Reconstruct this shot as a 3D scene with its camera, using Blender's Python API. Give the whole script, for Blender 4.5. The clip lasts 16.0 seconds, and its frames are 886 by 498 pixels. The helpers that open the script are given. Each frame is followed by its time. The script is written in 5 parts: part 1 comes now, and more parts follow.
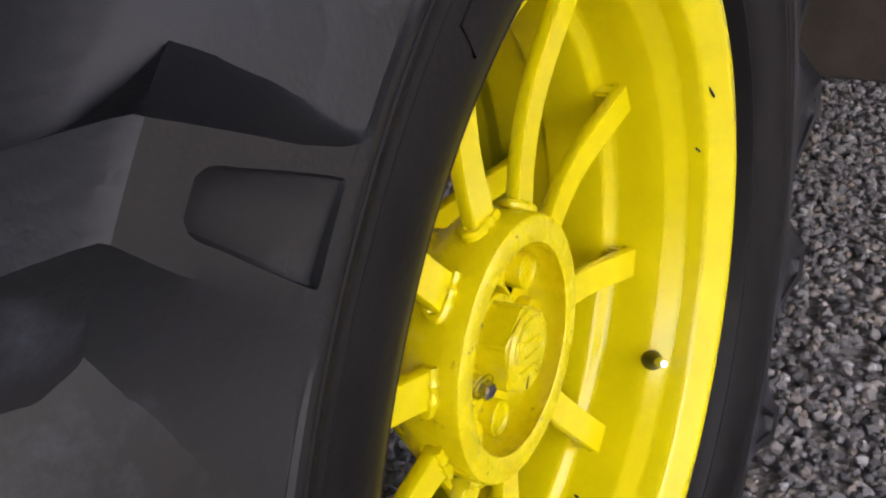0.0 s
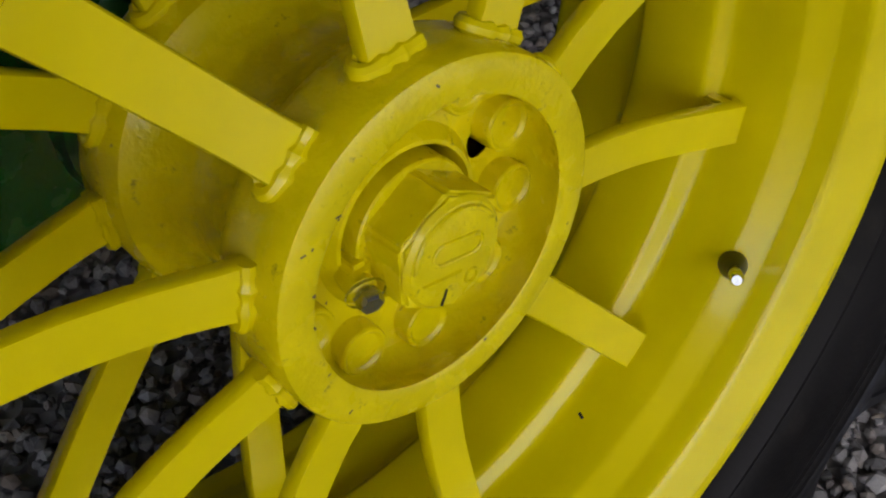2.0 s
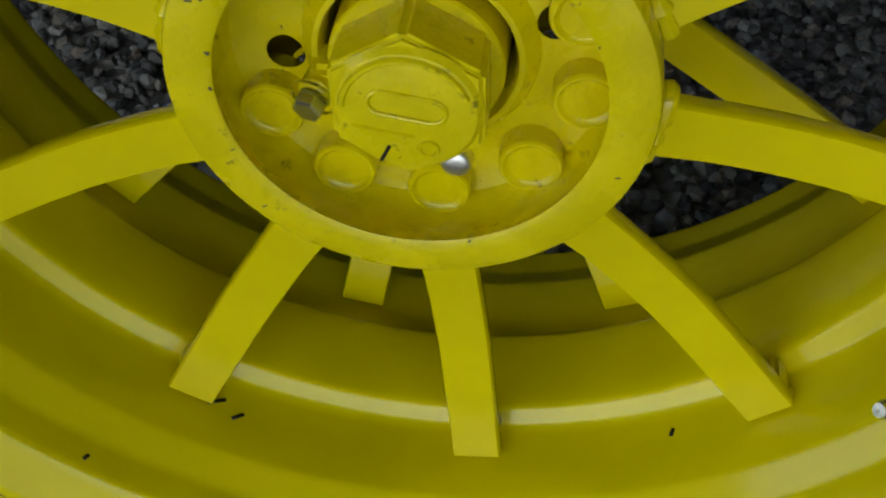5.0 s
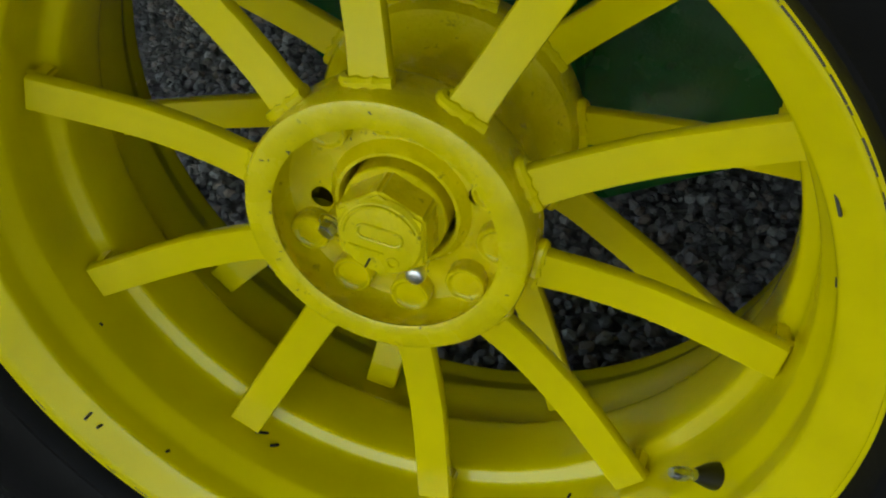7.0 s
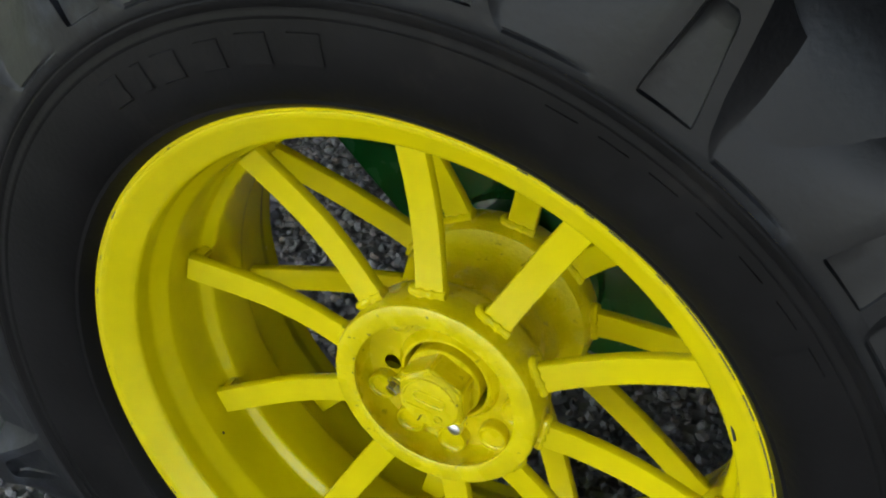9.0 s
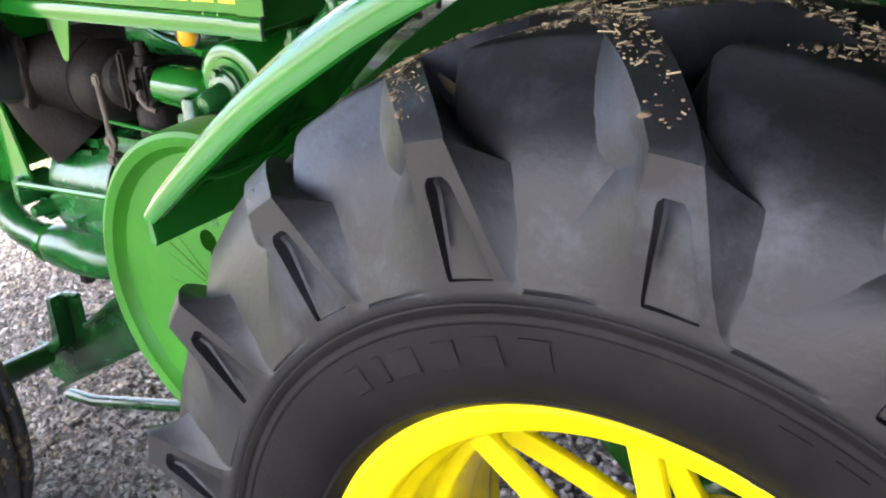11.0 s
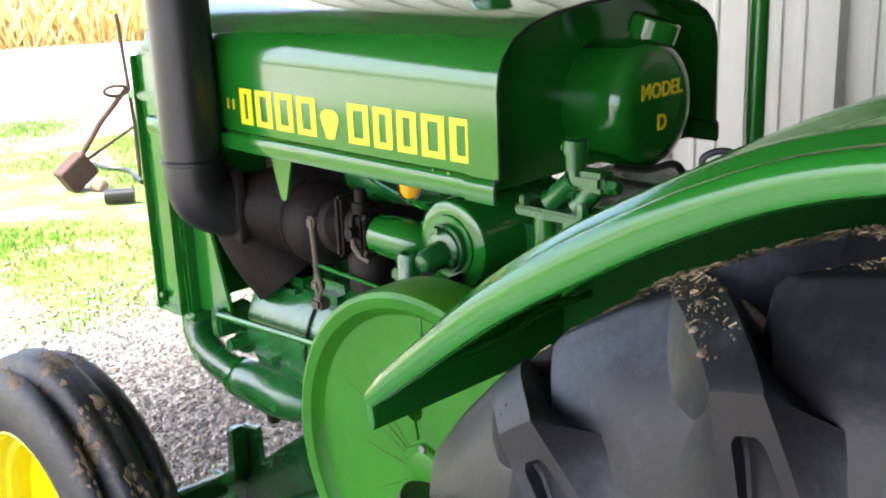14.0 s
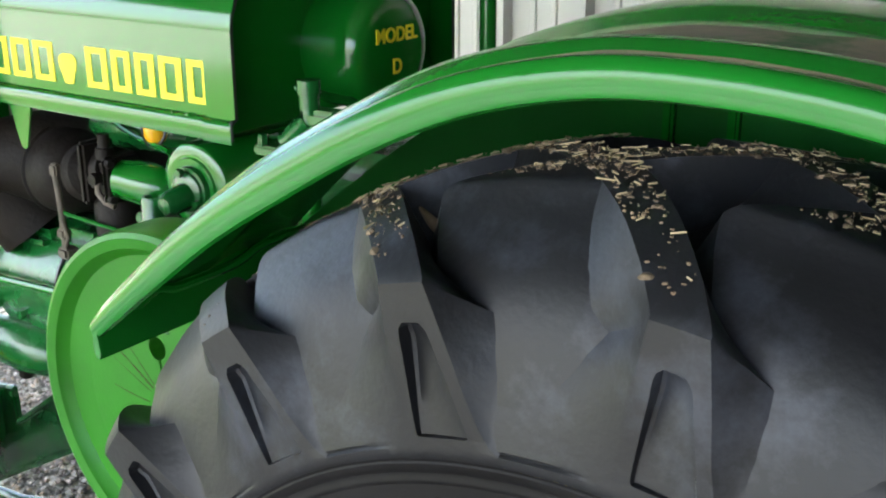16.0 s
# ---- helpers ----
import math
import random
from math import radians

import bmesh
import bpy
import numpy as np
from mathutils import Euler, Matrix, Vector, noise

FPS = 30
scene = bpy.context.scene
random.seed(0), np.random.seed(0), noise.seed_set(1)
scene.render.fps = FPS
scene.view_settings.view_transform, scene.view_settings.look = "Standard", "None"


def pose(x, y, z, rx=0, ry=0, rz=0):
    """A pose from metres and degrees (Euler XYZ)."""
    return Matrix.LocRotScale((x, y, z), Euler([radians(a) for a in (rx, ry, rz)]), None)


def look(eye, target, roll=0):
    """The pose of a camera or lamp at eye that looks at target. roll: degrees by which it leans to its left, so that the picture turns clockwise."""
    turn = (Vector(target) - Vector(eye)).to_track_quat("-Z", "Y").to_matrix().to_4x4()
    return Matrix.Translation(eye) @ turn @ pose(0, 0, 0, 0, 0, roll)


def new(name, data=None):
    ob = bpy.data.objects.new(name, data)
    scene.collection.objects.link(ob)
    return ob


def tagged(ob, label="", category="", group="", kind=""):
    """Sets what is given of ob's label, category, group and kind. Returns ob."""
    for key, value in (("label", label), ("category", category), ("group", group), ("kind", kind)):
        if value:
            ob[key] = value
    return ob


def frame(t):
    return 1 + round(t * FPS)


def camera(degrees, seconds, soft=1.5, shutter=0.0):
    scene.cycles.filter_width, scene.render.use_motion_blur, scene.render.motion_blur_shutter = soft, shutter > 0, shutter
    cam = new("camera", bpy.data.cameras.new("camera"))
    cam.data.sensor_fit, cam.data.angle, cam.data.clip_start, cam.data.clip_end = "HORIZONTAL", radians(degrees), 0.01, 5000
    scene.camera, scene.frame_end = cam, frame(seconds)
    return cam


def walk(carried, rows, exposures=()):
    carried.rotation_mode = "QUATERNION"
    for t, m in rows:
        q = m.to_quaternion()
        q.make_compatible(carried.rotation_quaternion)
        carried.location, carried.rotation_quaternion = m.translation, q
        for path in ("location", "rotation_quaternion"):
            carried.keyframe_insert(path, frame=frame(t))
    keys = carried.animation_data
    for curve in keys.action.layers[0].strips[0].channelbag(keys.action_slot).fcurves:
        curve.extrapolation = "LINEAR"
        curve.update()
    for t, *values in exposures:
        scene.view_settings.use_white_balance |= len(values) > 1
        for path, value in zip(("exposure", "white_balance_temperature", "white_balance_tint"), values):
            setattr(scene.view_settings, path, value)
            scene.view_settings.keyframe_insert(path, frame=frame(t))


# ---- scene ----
cam = camera(43.431, 16.0, soft=2.1)
PATH = [
    (0.0, pose(-0.7606, -0.3728, 1.1770, 64.433, 3.822, -61.322)),
    (0.5, pose(-0.6328, -0.3781, 1.1447, 62.201, 1.823, -56.615)),
    (1.0, pose(-0.4949, -0.4040, 1.1621, 59.755, -0.206, -50.463)),
    (1.5, pose(-0.4122, -0.3903, 1.1372, 55.396, 1.402, -44.893)),
    (2.0, pose(-0.3363, -0.3714, 1.0811, 50.676, 1.157, -42.732)),
    (2.5, pose(-0.2158, -0.3571, 1.0324, 49.181, 1.919, -33.773)),
    (3.0, pose(-0.1163, -0.3264, 0.9918, 45.153, 0.958, -23.441)),
    (3.5, pose(-0.0742, -0.2980, 0.9862, 41.600, 0.314, -16.526)),
    (4.0, pose(-0.0238, -0.3078, 0.9859, 41.436, -1.063, -9.330)),
    (4.2, pose(0.0043, -0.3200, 0.9900, 41.608, 1.714, -3.943)),
    (6.3, pose(0.1563, -0.5696, 1.1237, 49.442, -1.216, 13.481)),
    (6.5, pose(0.1834, -0.5840, 1.1523, 51.887, -1.442, 14.655)),
    (7.0, pose(0.2624, -0.6638, 1.2089, 52.130, 0.324, 17.380)),
    (7.5, pose(0.3480, -0.7421, 1.2784, 54.425, -0.987, 19.969)),
    (8.0, pose(0.3848, -0.7876, 1.3596, 55.402, -0.623, 23.905)),
    (8.2, pose(0.3759, -0.8067, 1.3948, 53.515, -0.110, 23.652)),
    (10.3, pose(0.4188, -0.8218, 1.5700, 62.855, 1.886, 31.320)),
    (10.5, pose(0.4121, -0.8161, 1.5709, 64.356, 2.810, 32.681)),
    (11.0, pose(0.3849, -0.7956, 1.5761, 66.465, 4.457, 35.963)),
    (11.5, pose(0.3612, -0.7790, 1.5814, 68.774, 5.022, 38.381)),
    (12.0, pose(0.3294, -0.7599, 1.5908, 71.086, 5.719, 39.974)),
    (12.5, pose(0.2995, -0.7448, 1.5999, 72.933, 4.965, 41.200)),
    (13.0, pose(0.2760, -0.7390, 1.6108, 73.836, 3.800, 41.420)),
    (13.5, pose(0.2402, -0.7387, 1.6171, 73.454, 3.115, 43.338)),
    (14.0, pose(0.2100, -0.7382, 1.6157, 73.245, 2.159, 45.505)),
    (14.5, pose(0.2138, -0.7407, 1.6129, 72.596, 1.056, 44.341)),
    (15.0, pose(0.2470, -0.7414, 1.6056, 71.643, 0.289, 42.293)),
    (15.5, pose(0.2802, -0.7332, 1.5924, 71.491, 0.507, 38.820)),
    (16.0, pose(0.3220, -0.7357, 1.5857, 71.435, 0.230, 35.165)),
]
walk(cam, PATH, exposures=[(0.0, 2.32, 6800, 18), (1.0, 1.97, 7000, 20), (2.0, 1.35, 6800, 12), (3.0, 1.22, 6600, 4), (4.2, 1.19, 6500, 0), (7.0, 1.19, 6400, -10), (8.2, 1.35, 6300, -10), (10.3, 3.1, 6450, 16), (11.5, 3.68, 6450, 14), (12.5, 3.69, 6450, 12), (13.0, 3.36, 6450, 12), (14.0, 3.11, 6450, 12), (14.5, 2.82, 6450, 10), (15.5, 2.74, 6400, 2), (16.0, 3.2, 6400, 2)])

# ---- light ----
world = bpy.data.worlds.new("sky")
scene.world = world
world.use_nodes = True
wn = world.node_tree
sky = wn.nodes.new("ShaderNodeTexSky")
sky.sky_type = "NISHITA"
sky.sun_disc = False
sky.sun_elevation, sky.sun_rotation = radians(56), radians(-156.3)
sky.air_density, sky.dust_density, sky.ozone_density = 0.7, 4.0, 0.6
wn.nodes["Background"].inputs[1].default_value = 0.15
wn.links.new(sky.outputs[0], wn.nodes["Background"].inputs[0])
SUN = bpy.data.lights.new("sun", "SUN")
SUN.energy, SUN.angle, SUN.color = 2.0, radians(18), (1.0, 0.97, 0.92)
sun_ob = new("sun", SUN)
sun_ob.matrix_world = look((-2.2, -5.0, 8.0), (0, 0, 0))

# ---- materials ----
def material(name, color, rough=0.5, metal=0.0, vary=0.15, scale=8.0, fine=90.0, bump=0.1, coat=0.0, second=None, amount=0.5, stain=3.0, shine=0.5):
    """Procedural surface: base colour varied at two scales, an optional second colour in patches, fine relief."""
    m = bpy.data.materials.new(name)
    m.use_nodes = True
    t = m.node_tree
    N, L = t.nodes, t.links
    b = N["Principled BSDF"]
    co = N.new("ShaderNodeTexCoord")
    n1 = N.new("ShaderNodeTexNoise")
    n1.inputs["Scale"].default_value, n1.inputs["Detail"].default_value = scale, 6
    n2 = N.new("ShaderNodeTexNoise")
    n2.inputs["Scale"].default_value, n2.inputs["Detail"].default_value = fine, 4
    for n in (n1, n2):
        L.new(co.outputs["Object"], n.inputs["Vector"])
    ramp = N.new("ShaderNodeValToRGB")
    c = np.array(color)
    ramp.color_ramp.elements[0].position, ramp.color_ramp.elements[1].position = 0.3, 0.7
    ramp.color_ramp.elements[0].color = (*np.clip(c * (1 - vary), 0, 1), 1)
    ramp.color_ramp.elements[1].color = (*np.clip(c * (1 + vary), 0, 1), 1)
    L.new(n1.outputs["Fac"], ramp.inputs[0])
    out = ramp.outputs[0]
    if second is not None:
        n3 = N.new("ShaderNodeTexNoise")
        n3.inputs["Scale"].default_value, n3.inputs["Detail"].default_value, n3.inputs["Roughness"].default_value = stain, 9, 0.7
        L.new(co.outputs["Object"], n3.inputs["Vector"])
        r3 = N.new("ShaderNodeValToRGB")
        r3.color_ramp.elements[0].position, r3.color_ramp.elements[1].position = 0.75 - 0.4 * amount, 0.85 - 0.35 * amount
        L.new(n3.outputs["Fac"], r3.inputs[0])
        mix = N.new("ShaderNodeMix")
        mix.data_type = "RGBA"
        L.new(r3.outputs[0], mix.inputs["Factor"])
        L.new(out, mix.inputs["A"])
        mix.inputs["B"].default_value = (*second, 1)
        out = mix.outputs["Result"]
    L.new(out, b.inputs["Base Color"])
    b.inputs["Metallic"].default_value = metal
    b.inputs["Specular IOR Level"].default_value = shine
    mr = N.new("ShaderNodeMapRange")
    mr.inputs["To Min"].default_value, mr.inputs["To Max"].default_value = max(rough - 0.1, 0.03), min(rough + 0.12, 1)
    L.new(n1.outputs["Fac"], mr.inputs["Value"])
    L.new(mr.outputs[0], b.inputs["Roughness"])
    if coat:
        b.inputs["Coat Weight"].default_value, b.inputs["Coat Roughness"].default_value = coat, 0.08
    if bump:
        add = N.new("ShaderNodeMath")
        add.operation = "MULTIPLY_ADD"
        L.new(n1.outputs["Fac"], add.inputs[0])
        add.inputs[1].default_value = 1.5
        L.new(n2.outputs["Fac"], add.inputs[2])
        bp = N.new("ShaderNodeBump")
        bp.inputs["Strength"].default_value, bp.inputs["Distance"].default_value = bump, 0.004
        L.new(add.outputs[0], bp.inputs["Height"])
        L.new(bp.outputs[0], b.inputs["Normal"])
    return m


YELLOW = material("yellow_paint", (0.74, 0.63, 0.003), 0.20, vary=0.06, scale=14, fine=160, bump=0.05, coat=0.35, shine=0.35, second=(0.10, 0.08, 0.01), amount=0.13, stain=22)
YELLOW_CAST = material("yellow_cast", (0.74, 0.63, 0.003), 0.26, vary=0.09, scale=30, fine=240, bump=0.16, coat=0.35, shine=0.35, second=(0.11, 0.075, 0.012), amount=0.37, stain=60)
GREEN = material("green_paint", (0.010, 0.135, 0.013), 0.12, vary=0.10, scale=5, fine=120, bump=0.03, coat=0.6, shine=0.4)
GREEN_CAST = material("green_cast", (0.010, 0.105, 0.020), 0.24, vary=0.2, scale=20, fine=200, bump=0.25, coat=0.5, second=(0.02, 0.02, 0.012), amount=0.22, stain=9)
GREEN_FENDER = material("green_fender", (0.011, 0.150, 0.014), 0.15, vary=0.12, scale=4, fine=110, bump=0.06, coat=0.2, shine=0.4, second=(0.10, 0.12, 0.05), amount=0.2, stain=3)
GREEN_SKIRT = material("dull_green_paint", (0.009, 0.105, 0.012), 0.55, vary=0.2, scale=5, fine=110, bump=0.08, shine=0.12, second=(0.03, 0.05, 0.02), amount=0.25, stain=4)
GREEN_WHEEL = material("green_flywheel", (0.026, 0.160, 0.010), 0.36, vary=0.2, scale=6, fine=150, bump=0.07, coat=0.05, shine=0.22, second=(0.10, 0.10, 0.02), amount=0.34, stain=7)
# Blue-grey tone and patches put the sky's sheen into the rubber colour.
RUBBER = material("rubber", (0.009, 0.0095, 0.0115), 0.44, vary=0.4, scale=7, fine=130, bump=0.14, second=(0.034, 0.038, 0.049), amount=0.55, stain=5.5, shine=0.33)
RUBBER_SIDE = material("sidewall_rubber", (0.0075, 0.0072, 0.0078), 0.45, vary=0.3, scale=9, fine=150, bump=0.10, second=(0.018, 0.016, 0.015), amount=0.45, stain=7, shine=0.12)
RUBBER_OLD = material("old_rubber", (0.022, 0.022, 0.023), 0.5, vary=0.4, scale=9, fine=130, bump=0.45, second=(0.075, 0.064, 0.05), amount=0.52, stain=26)
DUST = material("dry_dust", (0.20, 0.17, 0.11), 0.85, vary=0.3, scale=12, fine=160, bump=0.2, second=(0.06, 0.13, 0.04), amount=0.62, stain=9)
IRON = material("old_iron", (0.085, 0.068, 0.05), 0.6, vary=0.4, scale=30, fine=160, bump=0.3)
# Lit copy of the gravel: open daylight is put into its paler colours.
LIT_STONE = material("lit_gravel_stone", (0.45, 0.44, 0.42), 0.85, vary=0.25, scale=25, fine=160, bump=0.4)
MUD = material("dried_mud", (0.17, 0.125, 0.08), 0.95, vary=0.35, scale=40, fine=200, bump=0.5)
STRAW = material("straw", (0.30, 0.24, 0.14), 0.8, vary=0.35, scale=60, fine=200, bump=0.1)
TIN = material("bright_tin", (0.92, 0.92, 0.92), 0.32, metal=1.0, vary=0.04, scale=40, bump=0.0)
BLACK = material("black_enamel", (0.010, 0.010, 0.011), 0.36, vary=0.25, scale=6, fine=120, bump=0.1)
# Soot-brown iron, darkened further for the shade under the hood.
SOOT_SHADE = material("sooty_shaded_iron", (0.010, 0.0075, 0.006), 0.6, vary=0.4, scale=12, fine=120, bump=0.4, shine=0.18, second=(0.015, 0.008, 0.005), amount=0.3, stain=8)
STEEL = material("bright_steel", (0.55, 0.57, 0.6), 0.25, metal=1.0, vary=0.1, scale=40, bump=0.05)
RUST = material("rusty_steel", (0.045, 0.02, 0.013), 0.85, vary=0.35, scale=14, fine=120, bump=0.4)
DECAL = material("yellow_decal", (0.85, 0.72, 0.02), 0.35, vary=0.05, scale=30, bump=0.0)
GLASS_AMBER = material("amber_sediment", (0.75, 0.38, 0.01), 0.15, vary=0.1, scale=30, bump=0.0, coat=0.5)
WALL_WHITE = material("white_sheet_steel", (0.56, 0.545, 0.50), 0.4, vary=0.06, scale=2, fine=60, bump=0.05, second=(0.45, 0.42, 0.34), amount=0.15, stain=2)
# Kept dark so the unseen roof bounces little light down.
ROOF_STEEL = material("dull_sheet_steel", (0.07, 0.066, 0.06), 0.6, vary=0.15, scale=3, bump=0.05)
# Timber near black: the dim shed interior is put into its colour.
TIMBER = material("shaded_timber", (0.055, 0.042, 0.03), 0.8, vary=0.3, scale=6, fine=80, bump=0.4)
# Darker copy of the gravel, with the shade round the tractor in its colour.
STONE = material("gravel_stone", (0.27, 0.255, 0.235), 0.85, vary=0.25, scale=25, fine=160, bump=0.4)
t = LIT_STONE.node_tree
isl = t.nodes.new("ShaderNodeNewGeometry")
rmp = t.nodes.new("ShaderNodeValToRGB")
rmp.color_ramp.elements[0].color, rmp.color_ramp.elements[1].color = (0.10, 0.098, 0.095, 1), (0.52, 0.51, 0.50, 1)
for pos, colr in ((0.3, (0.20, 0.19, 0.18, 1)), (0.6, (0.30, 0.295, 0.29, 1)), (0.8, (0.31, 0.25, 0.20, 1))):
    rmp.color_ramp.elements.new(pos).color = colr
t.links.new(isl.outputs["Random Per Island"], rmp.inputs[0])
t.links.new(rmp.outputs[0], t.nodes["Principled BSDF"].inputs["Base Color"])
t = STONE.node_tree
isl = t.nodes.new("ShaderNodeNewGeometry")
rmp = t.nodes.new("ShaderNodeValToRGB")
rmp.color_ramp.elements[0].color, rmp.color_ramp.elements[1].color = (0.08, 0.08, 0.08, 1), (0.42, 0.42, 0.41, 1)
for pos, colr in ((0.35, (0.17, 0.165, 0.16, 1)), (0.65, (0.25, 0.245, 0.24, 1)), (0.85, (0.27, 0.225, 0.18, 1))):
    rmp.color_ramp.elements.new(pos).color = colr
t.links.new(isl.outputs["Random Per Island"], rmp.inputs[0])
t.links.new(rmp.outputs[0], t.nodes["Principled BSDF"].inputs["Base Color"])


def ground_material():
    """Gravel near the shed, worn grass in front of it, a pale track further off."""
    m = bpy.data.materials.new("yard_ground")
    m.use_nodes = True
    t = m.node_tree
    N, L = t.nodes, t.links
    b = N["Principled BSDF"]
    b.inputs["Roughness"].default_value = 0.95
    geo = N.new("ShaderNodeNewGeometry")
    sep = N.new("ShaderNodeSeparateXYZ")
    L.new(geo.outputs["Position"], sep.inputs[0])

    def noise_of(scale, detail=6):
        n = N.new("ShaderNodeTexNoise")
        n.inputs["Scale"].default_value, n.inputs["Detail"].default_value = scale, detail
        L.new(geo.outputs["Position"], n.inputs["Vector"])
        return n.outputs["Fac"]

    def ramp_of(value, stops):
        r = N.new("ShaderNodeValToRGB")
        r.color_ramp.elements[0].position, r.color_ramp.elements[0].color = stops[0][0], (*stops[0][1], 1)
        r.color_ramp.elements[1].position, r.color_ramp.elements[1].color = stops[-1][0], (*stops[-1][1], 1)
        for p, c in stops[1:-1]:
            r.color_ramp.elements.new(p).color = (*c, 1)
        L.new(value, r.inputs[0])
        return r.outputs[0]

    def blend(f, a, c):
        x = N.new("ShaderNodeMix")
        x.data_type = "RGBA"
        L.new(f, x.inputs["Factor"])
        L.new(a, x.inputs["A"])
        L.new(c, x.inputs["B"])
        return x.outputs["Result"]

    def edge(place, width, wobble, src):
        a = N.new("ShaderNodeMath")
        a.operation = "MULTIPLY_ADD"
        L.new(src, a.inputs[0])
        a.inputs[1].default_value = wobble
        L.new(sep.outputs["X"], a.inputs[2])
        r = N.new("ShaderNodeMapRange")
        r.inputs["From Min"].default_value, r.inputs["From Max"].default_value = place + wobble / 2 + width, place + wobble / 2 - width
        L.new(a.outputs[0], r.inputs["Value"])
        return r.outputs[0]

    vor = N.new("ShaderNodeTexVoronoi")
    vor.inputs["Scale"].default_value = 42
    L.new(geo.outputs["Position"], vor.inputs["Vector"])
    gravel = ramp_of(vor.outputs["Color"], ((0.1, (0.13, 0.125, 0.12)), (0.5, (0.28, 0.27, 0.26)), (0.9, (0.48, 0.47, 0.45))))
    grass = ramp_of(noise_of(2.2, 10), ((0.36, (0.27, 0.23, 0.16)), (0.47, (0.16, 0.20, 0.05)), (0.56, (0.10, 0.20, 0.022)), (0.7, (0.17, 0.25, 0.05))))
    track = ramp_of(noise_of(3.0), ((0.3, (0.48, 0.44, 0.37)), (0.7, (0.62, 0.58, 0.50))))
    wide = noise_of(0.9)
    c1 = blend(edge(-4.1, 0.35, 2.0, wide), gravel, grass)
    c2 = blend(edge(-9.5, 1.5, 3.0, wide), c1, track)
    L.new(c2, b.inputs["Base Color"])
    bp = N.new("ShaderNodeBump")
    bp.inputs["Strength"].default_value, bp.inputs["Distance"].default_value = 0.6, 0.02
    L.new(vor.outputs["Distance"], bp.inputs["Height"])
    L.new(bp.outputs[0], b.inputs["Normal"])
    return m


GROUND = ground_material()

# ---- mesh tools ----
ZC = 0.67          # height of the rear axle
AXIS_Y = 0.083     # middle plane of the near rear tyre


FIT = [1.0, (0.0, 0.0, 0.0)]   # scale and shift of the tractor's body on its wheels


def where(ob):
    v = Vector((0, 0, 0))
    while ob is not None:
        v += ob.location
        ob = ob.parent
    return v


def mesh_of(name, verts, faces, mat, smooth=38):
    me = bpy.data.meshes.new(name)
    me.from_pydata([tuple(v) for v in verts], [], faces)
    me.materials.append(mat)
    if smooth:
        me.polygons.foreach_set("use_smooth", [True] * len(me.polygons))
        me.set_sharp_from_angle(angle=radians(smooth))
    me.update()
    return me


def solid(name, geo, mat, parent=None, label="", smooth=38, at=None):
    """One mesh object from (verts, faces) given in world places, under its parent or standing alone at its base."""
    verts, faces = geo
    v = np.array(verts, dtype=float) * FIT[0] + np.array(FIT[1])
    if at is not None:
        at = tuple(np.array(at) * FIT[0] + np.array(FIT[1]))
    base = where(parent) if parent is not None else Vector(at if at is not None else ((v[:, 0].min() + v[:, 0].max()) / 2, (v[:, 1].min() + v[:, 1].max()) / 2, v[:, 2].min()))
    if parent is not None and at is not None:
        base = Vector(at)
    ob = new(name, mesh_of(name, v - np.array(base), faces, mat, smooth))
    if parent is not None:
        ob.parent = parent
        ob.location = base - where(parent)
    else:
        ob.location = base
    if label:
        ob["label"] = label
    return ob


def join(*geos):
    V, F = [], []
    for v, f in geos:
        o = len(V)
        V.extend([tuple(p) for p in v])
        F.extend([tuple(i + o for i in q) for q in f])
    return V, F


def moved(geo, m):
    v, f = geo
    return [tuple(m @ Vector(p)) for p in v], f


def flip(geo):
    return geo[0], [tuple(reversed(f)) for f in geo[1]]


def lathe(profile, n=64, a0=0.0, a1=360.0, closed=False):
    """Turns (radius, y) round the axis along y through the origin; angle 0 is +x, 90 is up."""
    full = abs(a1 - a0) >= 359.9
    m = n if full else n + 1
    ang = [radians(a0 + (a1 - a0) * i / n) for i in range(m)]
    V = [(r * math.cos(a), y, r * math.sin(a)) for r, y in profile for a in ang]
    k = len(profile)
    F = []
    for j in range(k if closed else k - 1):
        for i in range(n):
            i2 = (i + 1) % m
            j2 = (j + 1) % k
            F.append((j * m + i, j * m + i2, j2 * m + i2, j2 * m + i))
    return V, F


def slab(outline, y0, y1, bevel=0.0):
    """A plate from an outline in x, z between two y planes, edges eased by bevel."""
    bm = bmesh.new()
    vs = [bm.verts.new((x, y0, z)) for x, z in outline]
    f = bm.faces.new(vs)
    r = bmesh.ops.extrude_face_region(bm, geom=[f])
    bmesh.ops.translate(bm, verts=[g for g in r["geom"] if isinstance(g, bmesh.types.BMVert)], vec=(0, y1 - y0, 0))
    bmesh.ops.recalc_face_normals(bm, faces=bm.faces)
    if bevel:
        bmesh.ops.bevel(bm, geom=list(bm.edges), offset=bevel, segments=2, affect="EDGES", clamp_overlap=True)
    return taken(bm)


def taken(bm):
    bm.verts.index_update()
    V = [tuple(v.co) for v in bm.verts]
    F = [tuple(v.index for v in f.verts) for f in bm.faces]
    bm.free()
    return V, F


